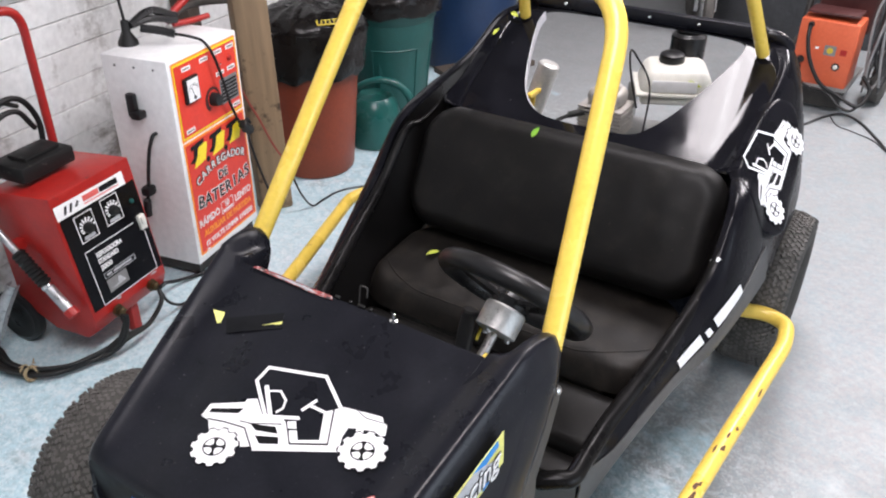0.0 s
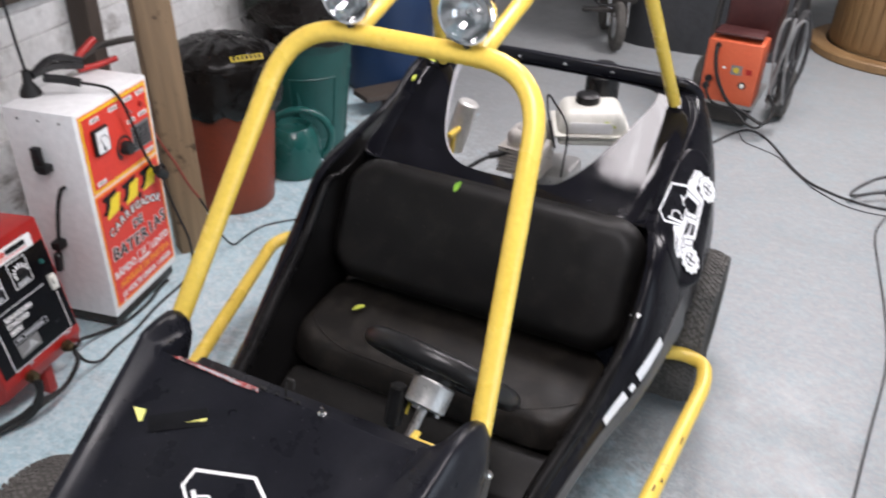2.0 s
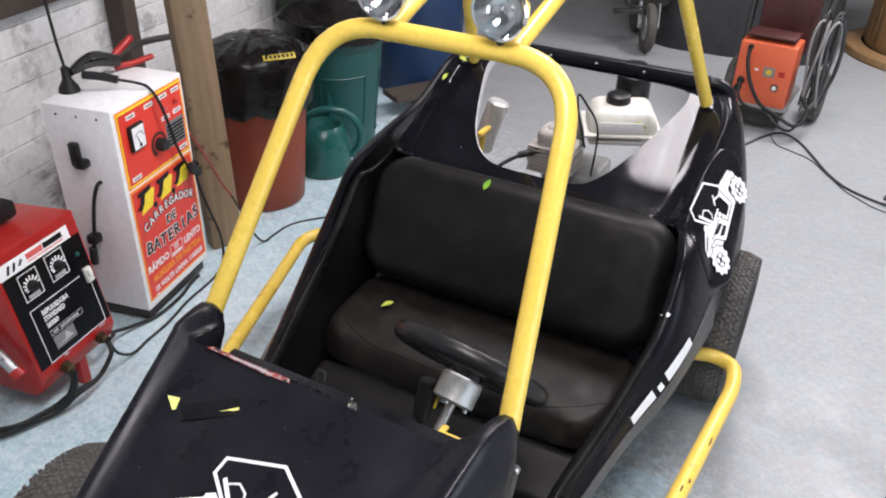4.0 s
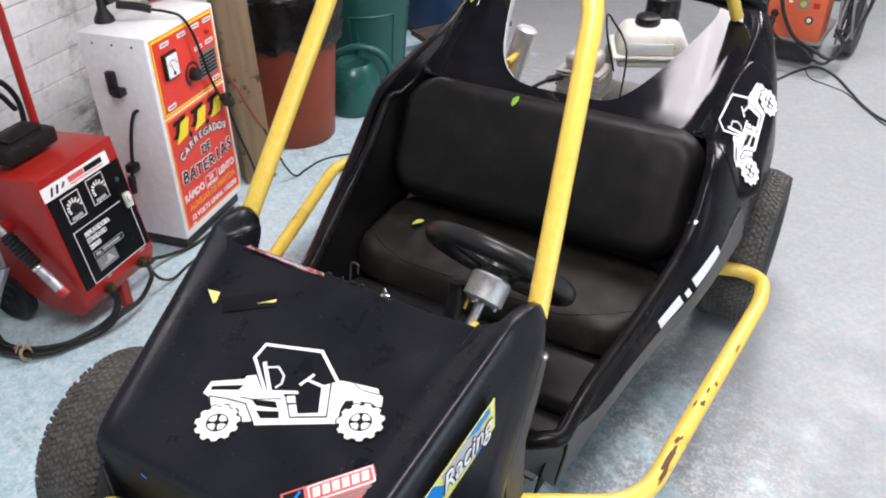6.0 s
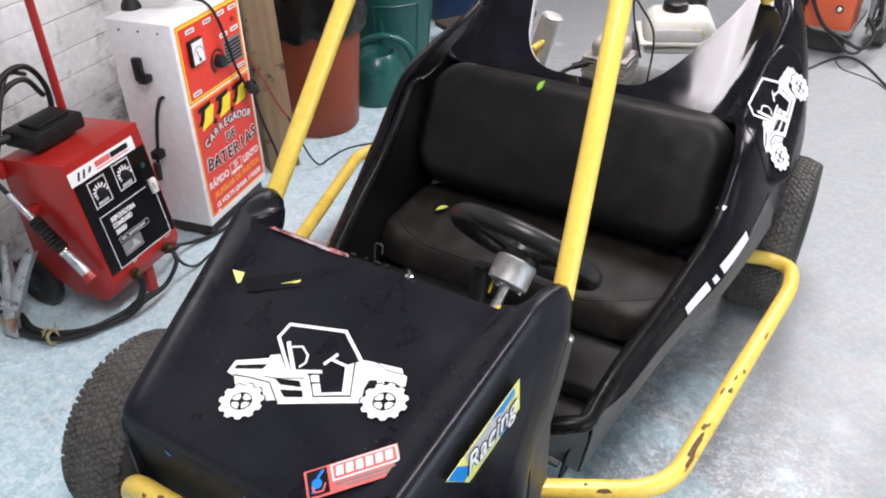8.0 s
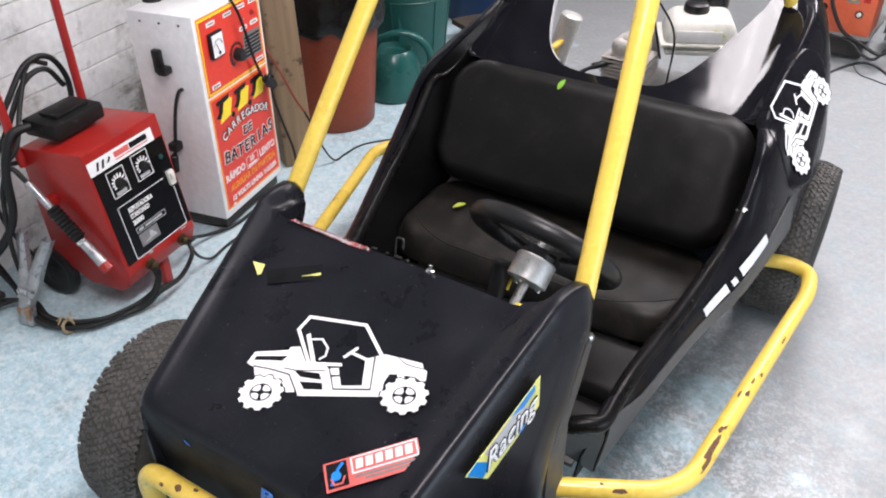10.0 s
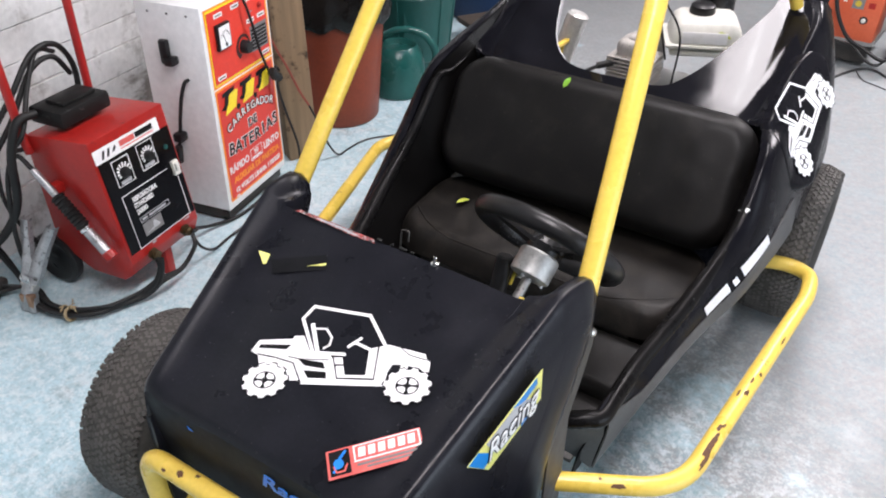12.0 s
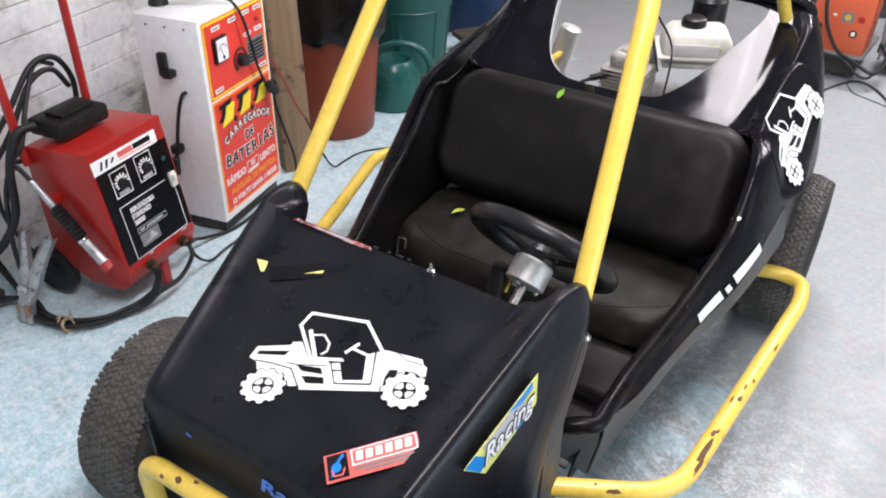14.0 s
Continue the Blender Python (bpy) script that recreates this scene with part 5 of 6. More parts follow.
film("print_label", [rect(a - .022, b - .007, a + .022, b + .007) for a, b in ((.081, .722), (.173, .724), (.250, .726), (.318, .726), (.249, .655), (.313, .657), (.060, .527), (.318, .527))], WHITE_VINYL, .004, poster)
film("print_label_mark", [rect(a - .016, b - .0025, a + .016, b + .0025) for a, b in ((.081, .722), (.173, .724), (.250, .726), (.318, .726), (.249, .655), (.313, .657), (.060, .527), (.318, .527))], GREY_FILM, .005, poster)
part("pilot_lamp", lathe([(0, .010), (.006, .009), (.009, .004), (.010, 0)], 18, FRONT @ pose(.307, .690, .003)), RED_PAINT, charger)
part("switch", lathe([(0, .016), (.0035, .015), (.004, .003), (.008, .002), (.008, 0)], 12, FRONT @ pose(.240, .690, .003)), CHROME, charger)
# maker's emblem as slanted blocks
for k, x0 in enumerate((.048, .150, .248)):
    film("emblem", [[(x0, .398 + .004 * k), (x0 + .062, .408), (x0 + .082, .462), (x0 + .046, .474), (x0 + .020, .440)]], YELLOW_FILM, .004, poster)
    film("emblem_shadow", [[(x0 - .018, .424), (x0 + .006, .416), (x0 + .022, .436), (x0 + .030, .462), (x0 + .060, .466), (x0 + .066, .482), (x0 - .004, .476), (x0 - .006, .464), (x0 + .010, .462), (x0 + .002, .436)]], BLACK_FILM, .005, poster)
    if k < 2:
        film("emblem_dot", [disc(x0 + .074, .404, .010, 12)], BLACK_FILM, .0055, poster)


def arc_words(body, size, cx, cz, width, sag, material, lift, name, bold, parent):
    """Letters set along a shallow arc."""
    n = len(body)
    bms = None
    for k, ch in enumerate(body):
        t = (k + .5) / n - .5
        m = FRONT @ pose(cx + width * t, cz - sag * (2 * t) ** 2, lift, 0, 0, math.degrees(-4 * sag * 2 * t / width))
        ob = words("tmp", ch, size, m, material, parent, None, bold)
        b = bmesh.new()
        b.from_mesh(ob.data)
        me = ob.data
        bpy.data.objects.remove(ob)
        bpy.data.meshes.remove(me)
        bms = b if bms is None else join(bms, b)
    part(name, bms, material, parent, "", False)


arc_words("CARREGADOR", .038, .188, .376, .285, .034, BLACK_FILM, .004, "title_shadow", .0030, poster)
arc_words("CARREGADOR", .038, .188, .376, .285, .034, WHITE_VINYL, .0052, "title", .0002, poster)
arc_words("BATERIAS", .060, .190, .264, .31, -.012, WHITE_VINYL, .004, "title_halo", .0035, poster)
arc_words("BATERIAS", .060, .190, .264, .31, -.012, BLACK_FILM, .0052, "title", .0008, poster)
words("title_halo", "DE", .044, FRONT @ pose(.190, .322, .004), WHITE_VINYL, poster, None, .0030)
words("title", "DE", .044, FRONT @ pose(.190, .322, .0052), BLACK_FILM, poster, None, .0006)
words("subtitle", "RÁPIDO", .036, FRONT @ pose(.085, .200, .004), WHITE_VINYL, poster, .115, .0008)
words("subtitle", "LENTO", .036, FRONT @ pose(.288, .200, .004), WHITE_VINYL, poster, .100, .0008)
film("rating_frame", stroke([(.155, .180), (.225, .180), (.225, .222), (.155, .222), (.155, .180)], .002), WHITE_VINYL, .004, poster)
words("rating", "50", .026, FRONT @ pose(.190, .206, .004), WHITE_VINYL, poster, None, .0004)
film("rating_bar", [rect(.162, .184, .218, .191)], WHITE_VINYL, .004, poster)
words("subtitle", "AUXILIAR DE PARTIDA", .030, FRONT @ pose(.188, .157, .004), ORANGE_FILM, poster, .290, .0012)
words("subtitle", "12 VOLTS LINHA 110/220", .026, FRONT @ pose(.188, .118, .004), WHITE_VINYL, poster, .285, .0006)
film("foot_line", [rect(.045, .094, .060, .100)], WHITE_VINYL, .004, poster)
SIDE_F = plane_at((-.0005, CD, 0), (0, -1, 0), (0, 0, 1))
part("side_latch", join(box(.022, .030, .078, (-.020, .135, .620), .006), box(.038, .034, .026, (-.020, .118, .592), .006)), BLACK_PLASTIC, charger, "black plastic cord hook")
part("side_cord", tube(spline([(-.004, .078, .530), (-.022, .080, .526), (-.030, .095, .480), (-.024, .120, .400), (-.020, .135, .340), (-.025, .142, .300)], 8), .006, 8), RUBBER_CLEAN, charger)
part("cord_clip", join(box(.040, .035, .032, (-.022, .135, .330), .008), rod((-.03, .142, .300), (-.03, .150, .235), .013, 12, chamfer=.004)), BLACK_PLASTIC, charger)
for k in range(3):
    part("rivet", lathe([(0, .003), (.003, .002), (.004, 0)], 10, SIDE_F @ pose(.05 + .07 * k, .735, 0)), DARK_STEEL, charger)

# clamp leads lying on the cabinet
leads = thing("clamp_lead", CH @ pose(0, 0, CZ1), "black and red battery clamps with cable on the cabinet top", "battery clamps")
part("plug", lathe([(0, .075), (.012, .075), (.014, .04), (.030, .012), (.032, 0), (0, 0)], 14, pose(.105, .215, .0)), RUBBER_CLEAN, leads, "black rubber cable boot")
for dz, nm in ((.020, "jaw"), (.045, "jaw")):
    part(nm, tube(spline([(.11, .200, .060), (.20, .190, .040 + dz), (.30, .175, .020 + dz * .6)], 6), .012, 8), BLACK_PLASTIC, leads)
part("grip", tube(spline([(.125, .175, .050), (.150, .130, .042), (.170, .085, .030)], 6), .013, 10), BLACK_PLASTIC, leads)
part("red_grip", tube([(.300, .215, .022), (.345, .210, .050), (.42, .205, .078)], .012, 10), RED_PAINT, leads, "red insulated clamp grip")
part("red_grip", tube([(.300, .190, .016), (.36, .165, .014), (.44, .150, .014)], .010, 10), RED_PAINT, leads, "red insulated clamp grip")
part("clamp_strap", tube(spline([(.30, .205, .035), (.42, .22, .042), (.56, .235, .024), (.72, .26, -.010)], 6), [.012] * 19, 8), FLANGE, leads, "grey flat clamp arm")
part("clamp_spring", rod((.285, .20, .03), (.31, .20, .045), .014, 14), STEEL, leads)
part("lead_cable", tube(spline([(.170, .085, .030), (.190, .04, .020), (.200, .004, .006), (.206, -.022, -.04), (.235, -.026, -.14), (.262, -.022, -.22), (.300, -.022, -.30), (.325, -.030, -.325), (.345, -.022, -.39), (.372, -.030, -.50), (.392, -.050, -.62), (.380, -.055, -.715), (.32, -.050, -.757), (.16, -.040, -.757), (.02, -.045, -.757), (-.08, -.036, -.757), (-.16, -.036, -.752), (-.225, -.040, -.70), (-.258, -.042, -.63)], 8), .0048, 8), RUBBER_CLEAN, leads)
part("cable_knot", join(rod((.300, -.030, -.300), (.345, -.030, -.345), .016, 12, chamfer=.004), tube([(.328 + .020 * math.cos(a / 2), -.030 + .006 * math.sin(a), -.318 + .022 * math.sin(a / 2)) for a in range(13)], .006, 8)), RUBBER_CLEAN, leads)
part("hanging_cord", tube(spline([(.105, .215, .07), (.100, .222, .20), (.096, .225, .45), (.09, .23, .9)], 6), .0045, 8), RUBBER_CLEAN, leads)


# ---- dent puller ----
RP = pose(-1.125, .075, 0, 0, 0, 99)
puller = thing("spot_dent_puller", RP, "red steel spot dent puller with black control panel and cables", "welding machine")
RWD = .30
PROF = [(-.030, .105), (-.045, .150), (.012, .500), (.014, .532), (.245, .512), (.250, .480), (.240, .150), (.120, .082), (.0, .082)]
bm = bmesh.new()
lo, hi = [bm.verts.new((0, y, z)) for y, z in PROF], [bm.verts.new((RWD, y, z)) for y, z in PROF]
bm.faces.new(lo), bm.faces.new(hi)
for k in range(len(PROF)):
    bm.faces.new((lo[k], lo[(k + 1) % len(PROF)], hi[(k + 1) % len(PROF)], hi[k]))
bmesh.ops.bevel(bm, geom=bm.edges[:], offset=.004, segments=2, affect="EDGES", profile=.5)
part("housing", bm, RED_PAINT, puller, "scuffed red steel housing")
PAN = plane_at((0, -.0455, .150), (1, 0, 0), (0, .057, .350)) @ pose(0, 0, .0006)
panel = part("control_panel", flat([[(.010, .028), (.294, .028), (.294, .318), (.010, .318)]], PAN, .0012), PANEL_BLACK, puller, "black control panel with two dials", False)
strip = part("name_strip", flat([rect(.006, .318, .262, .358)], PAN, .0014), WHITE_VINYL, puller, "white name strip with emblem", False)
film("strip_emblem", [[(.030, .326), (.040, .348), (.048, .348), (.038, .326)], [(.050, .326), (.060, .348), (.068, .348), (.058, .326)], [(.072, .332), (.086, .348), (.090, .342), (.080, .332)]], BLACK_FILM, .0016, strip, PAN)
film("strip_bar", [rect(.104, .334, .162, .350)], PINK_FILM, .0016, strip, PAN)
film("strip_bar", [rect(.166, .334, .236, .350)], BLACK_FILM, .0016, strip, PAN)
film("strip_line", [rect(.104, .326, .236, .329)], PINK_FILM, .0016, strip, PAN)
for dx, dy in ((.085, .270), (.185, .275)):
    d = part("dial", lathe([(0, .016), (.011, .015), (.015, .010), (.017, 0)], 22, PAN @ pose(dx + .004, dy - .008, .001)), BLACK_PLASTIC, panel, "black rotary dial with white scale")
    film("dial_frame", stroke([(dx - .032, dy - .042), (dx + .032, dy - .042), (dx + .032, dy + .036), (dx - .032, dy + .036), (dx - .032, dy - .042)], .0022), WHITE_VINYL, .0016, d, PAN)
    film("dial_scale", [p for k in range(9) for p in stroke([(dx + .017 * math.cos(radians(210 - 26 * k)), dy - .006 + .017 * math.sin(radians(210 - 26 * k))), (dx + (.021 + .0012 * k) * math.cos(radians(210 - 26 * k)), dy - .006 + (.021 + .0012 * k) * math.sin(radians(210 - 26 * k)))], .0055)], WHITE_VINYL, .0016, d, PAN)
    film("dial_label", [rect(dx - .020, dy - .038, dx + .020, dy - .028)], SILVER_FILM, .0018, d, PAN)
part("pilot_lamp", lathe([(0, .006), (.006, .005), (.008, 0)], 16, PAN @ pose(.262, .262, .001)), GREEN_BIN, panel)
part("rocker_switch", join(box(.026, .048, .012, (0, 0, .006), .004, PAN @ pose(.270, .190, 0)), box(.016, .022, .010, (0, .006, .014), .003, PAN @ pose(.270, .190, 0))), WHITE_PLASTIC, panel, "white rocker switch")
film("panel_frame", stroke([(.048, .030), (.272, .030), (.272, .158)], .0022) + stroke([(.048, .030), (.048, .200), (.240, .200)], .0022), WHITE_VINYL, .0016, panel, PAN)
for txt, yy, ww in (("REPUXADORA", .174, .100), ("STANDARD", .154, .078), ("2000", .133, .044)):
    words("panel_lettering", txt, .020, PAN @ pose(.092 + ww / 2 - .012, yy, .0016), WHITE_VINYL, panel, ww, .0007)
film("panel_plate", stroke([(.082, .098), (.205, .098), (.205, .114), (.082, .114), (.082, .098)], .0016) + [rect(.090, .103, .110, .109), rect(.118, .103, .190, .109)], SILVER_FILM, .0016, panel, PAN)
film("panel_plate", [rect(.082, .052, .160, .092)], GREY_FILM, .0016, panel, PAN)
film("panel_plate_mark", [[(.090, .060), (.120, .066), (.124, .084), (.132, .084), (.150, .062)]], SILVER_FILM, .0020, panel, PAN)
film("panel_mark", [rect(.095, .020, .110, .026), rect(.240, .020, .262, .024)], SILVER_FILM, .0016, panel, PAN)
for tx in (.080, .225):
    part("terminal", join(rod((tx, -.030, .145), (tx, -.075, .145), .011, 16, chamfer=.003), rod((tx, -.050, .145), (tx, -.060, .145), .019, 6), rod((tx, -.066, .145), (tx, -.072, .145), .015, 6)), BRASS, puller, "brass cable terminal")
part("front_leg", box(.030, .035, .10, (.175, .000, .050), .003), RED_PAINT, puller)
part("wheel_axle", rod((-.01, .266, .085), (.30, .266, .085), .008, 12), DARK_STEEL, puller)
for wx in (.004, .290):
    part("trolley_wheel", lathe([(0, -.016), (.030, -.016), (.050, -.012), (.072, -.018), (.085, -.012), (.087, 0), (.085, .012), (.072, .018), (.050, .012), (.030, .016), (0, .016)], 36, pose(wx, .266, .087, 0, 90, 0)), BLACK_PLASTIC, puller, "black plastic trolley wheel")
part("push_handle", tube(round_path([(-.006, .238, .46), (-.012, .242, .52), (-.02, .255, .95), (.262, .255, .95), (.255, .245, .50), (.255, .235, .46)], .07, 8), .0125, 14), RED_PAINT, puller, "red tubular push handle")
part("top_box", join(box(.185, .125, .050, (.125, .185, .560), .010, None), box(.12, .07, .012, (.13, .18, .590), .005)), DUSTED_BLACK, puller, "dusty black plastic cable box")


def hose(name, pts, r, parent, per=8, material=None, label=""):
    return part(name, tube(spline(pts, per), r, 10), material or RUBBER_CLEAN, parent, label)


# a bundle of cables from the terminals along the floor to the heap behind
run = [(.078, -.082, .138), (.070, -.088, .105), (.052, -.072, .055), (.022, -.040, .024), (-.030, -.014, .020), (-.080, .012, .020), (-.120, .055, .020), (-.142, .110, .020), (-.146, .185, .022), (-.118, .270, .030)]
for k, (dx, dy, dz, rr) in enumerate(((0, 0, 0, .0085), (.014, -.006, .006, .0075), (-.010, .010, .002, .0080), (.006, -.002, .016, .0065))):
    pts = [(x + dx * (1 if i > 1 else .3), y + dy + .004 * math.sin(i * 1.7 + k), z + dz) for i, (x, y, z) in enumerate(run)]
    if k % 2:
        pts[:2] = [(.223, -.082, .138), (.205, -.100, .110), (.150, -.088, .060)]
    tail = [[(-.09, .37, .10), (-.12, .40, .28), (-.09, .33, .46), (.02, .29, .60), (.12, .28, .70), (.205, .28, .70), (.255, .285, .62), (.25, .285, .52)], [(-.12, .37, .022), (-.16, .45, .02), (-.3, .55, .02)], [(-.10, .33, .06), (-.13, .36, .22), (-.11, .32, .40), (.0, .285, .54), (.10, .28, .655), (.185, .28, .67), (.238, .285, .60)], [(-.13, .34, .03), (-.22, .38, .02), (-.36, .36, .02)]][k]
    hose("power_cable", pts + tail, rr, puller)
hose("gun_cable", [(-.038, .205, .43), (-.05, .24, .47), (-.075, .27, .40), (-.10, .28, .22), (-.11, .26, .09), (-.13, .22, .03), (-.14, .15, .02)], .007, puller)
hose("gun_cable", [(.03, .215, .570), (-.03, .222, .565), (-.065, .240, .47), (-.075, .26, .33), (-.105, .30, .24), (-.16, .33, .20), (-.22, .36, .22)], .0125, puller)
hose("gun_cable", [(-.06, .30, .50), (-.085, .30, .33), (-.06, .27, .20), (-.02, .25, .12), (.03, .24, .05)], .006, puller)
hose("mains_cable", [(-.01, .25, .47), (-.05, .24, .49), (-.02, .22, .535), (.06, .26, .62), (.14, .285, .70), (.20, .285, .68)], .007, puller)
hose("mains_cable", [(.232, -.080, .142), (.275, -.055, .118), (.342, .010, .065), (.430, .020, .022), (.529, -.010, .009), (.645, -.016, .009), (.739, 0, .009), (.790, .002, .009)], .006, puller)
part("cable_tie", tube([(.0 + .02 * math.cos(a * .5), -.0 + .02 * math.sin(a * .5), .003 * math.sin(a)) for a in range(13)], .005, 7), ROPE, puller, "frayed twine tied round the cables").matrix_basis = pose(-.140, .090, .026, 80, 20, -20)
for k in range(9):
    part("twine_end", tube(spline([(-.140, .090, .045), (-.140 + .012 * math.cos(k * 2.1), .090 + .012 * math.sin(k * 2.1), .055 + .004 * (k % 3)), (-.140 + .028 * math.cos(k * 2.1 + .4), .090 + .028 * math.sin(k * 2.1 + .4), .040 + .006 * (k % 4))], 4), .0016, 5), ROPE, puller)

gun = thing("dent_puller_gun", RP, "slide hammer gun with black spring grip and steel tip", "slide hammer")
ga, gb = Vector((-.038, .205, .43)), Vector((-.038, -.010, .198))
gd = (gb - ga)
part("gun_shaft", rod(ga, ga + gd * .30, .011, 16, chamfer=.002), CLAMP_STEEL, gun)
part("gun_grip", lathe([(0, 0), (.016, 0)] + [p for k in range(9) for p in ((.019, .004 + .0125 * k), (.022, .008 + .0125 * k), (.017, .012 + .0125 * k))] + [(0, .118)], 20, along(ga + gd * .30, gb)), RUBBER_CLEAN, gun, "black ribbed grip")
part("gun_collar", rod(ga + gd * .665, ga + gd * .70, .018, 16, chamfer=.002), CHROME, gun)
part("gun_barrel", rod(ga + gd * .70, ga + gd * .96, .0155, 18, chamfer=.002), CLAMP_STEEL, gun)
part("gun_nut", rod(ga + gd * .95, gb + gd * .03, .020, 18, chamfer=.002), RED_PAINT, gun)
hook = part("gun_hook", box(.03, .03, .03, (-.012, .16, .37), .004), RED_PAINT, gun)

clamp = thing("earth_clamp", pose(-1.336, -.122, .0, 0, 0, 6), "chromed earth clamp standing against the cables", "clamp")


def clamp_arm(pts, w):
    """A pressed steel arm: a channel that narrows to its grip."""
    mid_ = spline(pts, 6)
    rows = []
    for i, q in enumerate(mid_):
        f = i / (len(mid_) - 1)
        ww = w * (1 - .35 * abs(2 * f - .9))
        rows.append([q + Vector((-ww * .5, .012, 0)), q + Vector((-ww * .5, -.004, 0)), q + Vector((-ww * .25, -.010, 0)), q + Vector((ww * .25, -.010, 0)), q + Vector((ww * .5, -.004, 0)), q + Vector((ww * .5, .012, 0))])
    return thick(sheet(rows), .002)


part("clamp_arm", clamp_arm([(-.012, .0, .008), (-.004, .012, .06), (.016, .044, .12), (.036, .070, .185), (.072, .100, .265)], .050), CLAMP_STEEL, clamp, angle=40)
part("clamp_arm", clamp_arm([(.016, .0, .008), (.004, .014, .06), (-.016, .044, .12), (-.028, .070, .185), (-.038, .098, .265)], .050), CLAMP_STEEL, clamp, angle=40)
part("clamp_jaw", join(box(.022, .024, .060, (.016, .006, .036), .005), box(.018, .026, .052, (-.014, .006, .034), .005)), COPPER, clamp, "worn copper-faced jaw")
part("clamp_spring", tube([(-.022 + .0012 * k, .024 + .012 * math.cos(k * .9), .105 + .012 * math.sin(k * .9)) for k in range(36)], .0022, 6), CHROME, clamp)
part("clamp_bolt", join(rod((-.03, .02, .082), (.03, .02, .082), .006, 12), rod((.022, .02, .082), (.032, .02, .082), .012, 6)), STEEL, clamp)


# ---- posts and bins ----
post = tagged(part("timber_post", box(.125, .075, CEIL, (0, 0, CEIL / 2), .008), WOOD, None), "rough brown timber post standing on the floor", "post")
post.matrix_basis = pose(-1.335, 1.095, 0, -1.2, -1.2, 62)
post2 = tagged(part("timber_post", box(.085, .075, CEIL, (0, 0, CEIL / 2), .008), DARK_WOOD, None), "dark old timber post against the wall", "post")
post2.matrix_basis = pose(-1.80, 1.19, 0, 0, 0, 12)


def bin_(name, at, rb, rt, h, material, label, panels=0):
    ob = thing(name, pose(*at, 0), label, "bin")
    prof = [(0, .004), (rb * .93, 0), (rb, .012)] + [(rb + (rt - rb) * k / 6, .012 + (h - .012) * k / 6) for k in range(1, 7)] + [(rt + .018, h), (rt + .020, h + .022), (rt + .006, h + .026), (rt - .002, h + .01)] + [(rt - .006, h - .02), (rb * .9, .03), (0, .03)]
    part("bin_body", lathe(prof, 48), material, ob)
    if panels:
        r = rb + (rt - rb) * .84
        part("collar", lathe([(r, h * .835), (r + .006, h * .845), (rt + .005, h * .97), (rt - .004, h * .98)], 48), material, ob)
    # moulded frames round the side
    for n in range(panels):
        frame_line = [(-.33, .12), (.33, .12), (.33, .64), (-.33, .64)]
        loop = []
        for (u0, v0), (u1, v1) in zip(frame_line, frame_line[1:] + frame_line[:1]):
            for q in range(8):
                u, v = u0 + (u1 - u0) * q / 8, v0 + (v1 - v0) * q / 8
                a, r = 2 * math.pi * (n + .5 + u) / panels, rb + (rt - rb) * v
                loop.append((r * math.cos(a), r * math.sin(a), h * v))
        part("moulded_frame", tube(loop, .0045, 6, True), material, ob)
    return ob


def bag_over(parent, rb, rt, h, drop, material, seed, label):
    """A bin liner turned down over the rim, wrinkled and hanging unevenly."""
    rows = []
    n = 64
    prof = [(-.16, -.05), (-.05, -.012), (.0, .034), (.026, .036), (.034, .010), (.030, -.3), (.026, -.6), (.030, -.85), (.020, -1.0)]
    for i, (dr, dz) in enumerate(prof):
        row = []
        for k in range(n + 1):
            a = 2 * math.pi * k / n
            q = Vector((math.cos(a) * 2.2, math.sin(a) * 2.2, i * .35 + seed))
            w = noise.noise(q * 2.3) * .014 + noise.noise(q * 6) * .006
            zz = h + dz if i < 5 else h + dz * drop * (1 + .25 * noise.noise(q * 1.3))
            taper = 0 if i < 5 else (rb - rt) / h * (-dz * drop)
            r = rt + dr + taper + (w if i > 2 else w * .5)
            row.append((r * math.cos(a), r * math.sin(a), zz + noise.noise(q * 3.1) * .008))
        rows.append(row)
    part("liner", sheet(rows), material, parent, label, angle=70)


red_bin = bin_("red_bin", (-1.452, 1.495), .165, .212, .60, RED_BIN, "red plastic waste bin lined with a black bag")
bag_over(red_bin, .165, .212, .60, .15, BAG, 1.0, "black plastic liner folded over the rim")
rows = []
for i, (r, z) in enumerate(((.196, .596), (.202, .622), (.192, .650), (.168, .674), (.136, .690), (.100, .700), (.060, .708), (.028, .712), (.004, .714))):
    row = []
    for k in range(73):
        a = 2 * math.pi * k / 72
        q = Vector((r * math.cos(a), r * math.sin(a), 0)) * 16
        fold = abs(noise.noise(q)) * .020 + abs(noise.noise(q * 2.3 + Vector((3, 1, 0)))) * .012
        row.append(((r - .2 * fold) * math.cos(a), (r - .2 * fold) * math.sin(a), z + .008 - fold * (1 if r > .02 else .2)))
    rows.append(row)
part("rubbish_bulge", sheet(rows), BAG, red_bin, "crumpled black sack bulging out of the bin", angle=60)
for ax, ay, aw in ((-.02, -.05, .06), (.06, .04, .05), (-.06, .09, .05)):
    part("sack_label", box(aw, .010, .002, (0, 0, 0), .0005, pose(ax, ay, .7085 - (ax * ax + ay * ay) * .9, 0, 0, 70)), GREY_FILM, red_bin)
strip_ = thing("rubbish_strip", pose(-1.272, 1.440, .668, 35, 0, 54), "yellow printed strip on the sack in the bin", "packaging")
part("strip_film", box(.125, .026, .004, (0, 0, 0), .001), DULL_YELLOW, strip_)
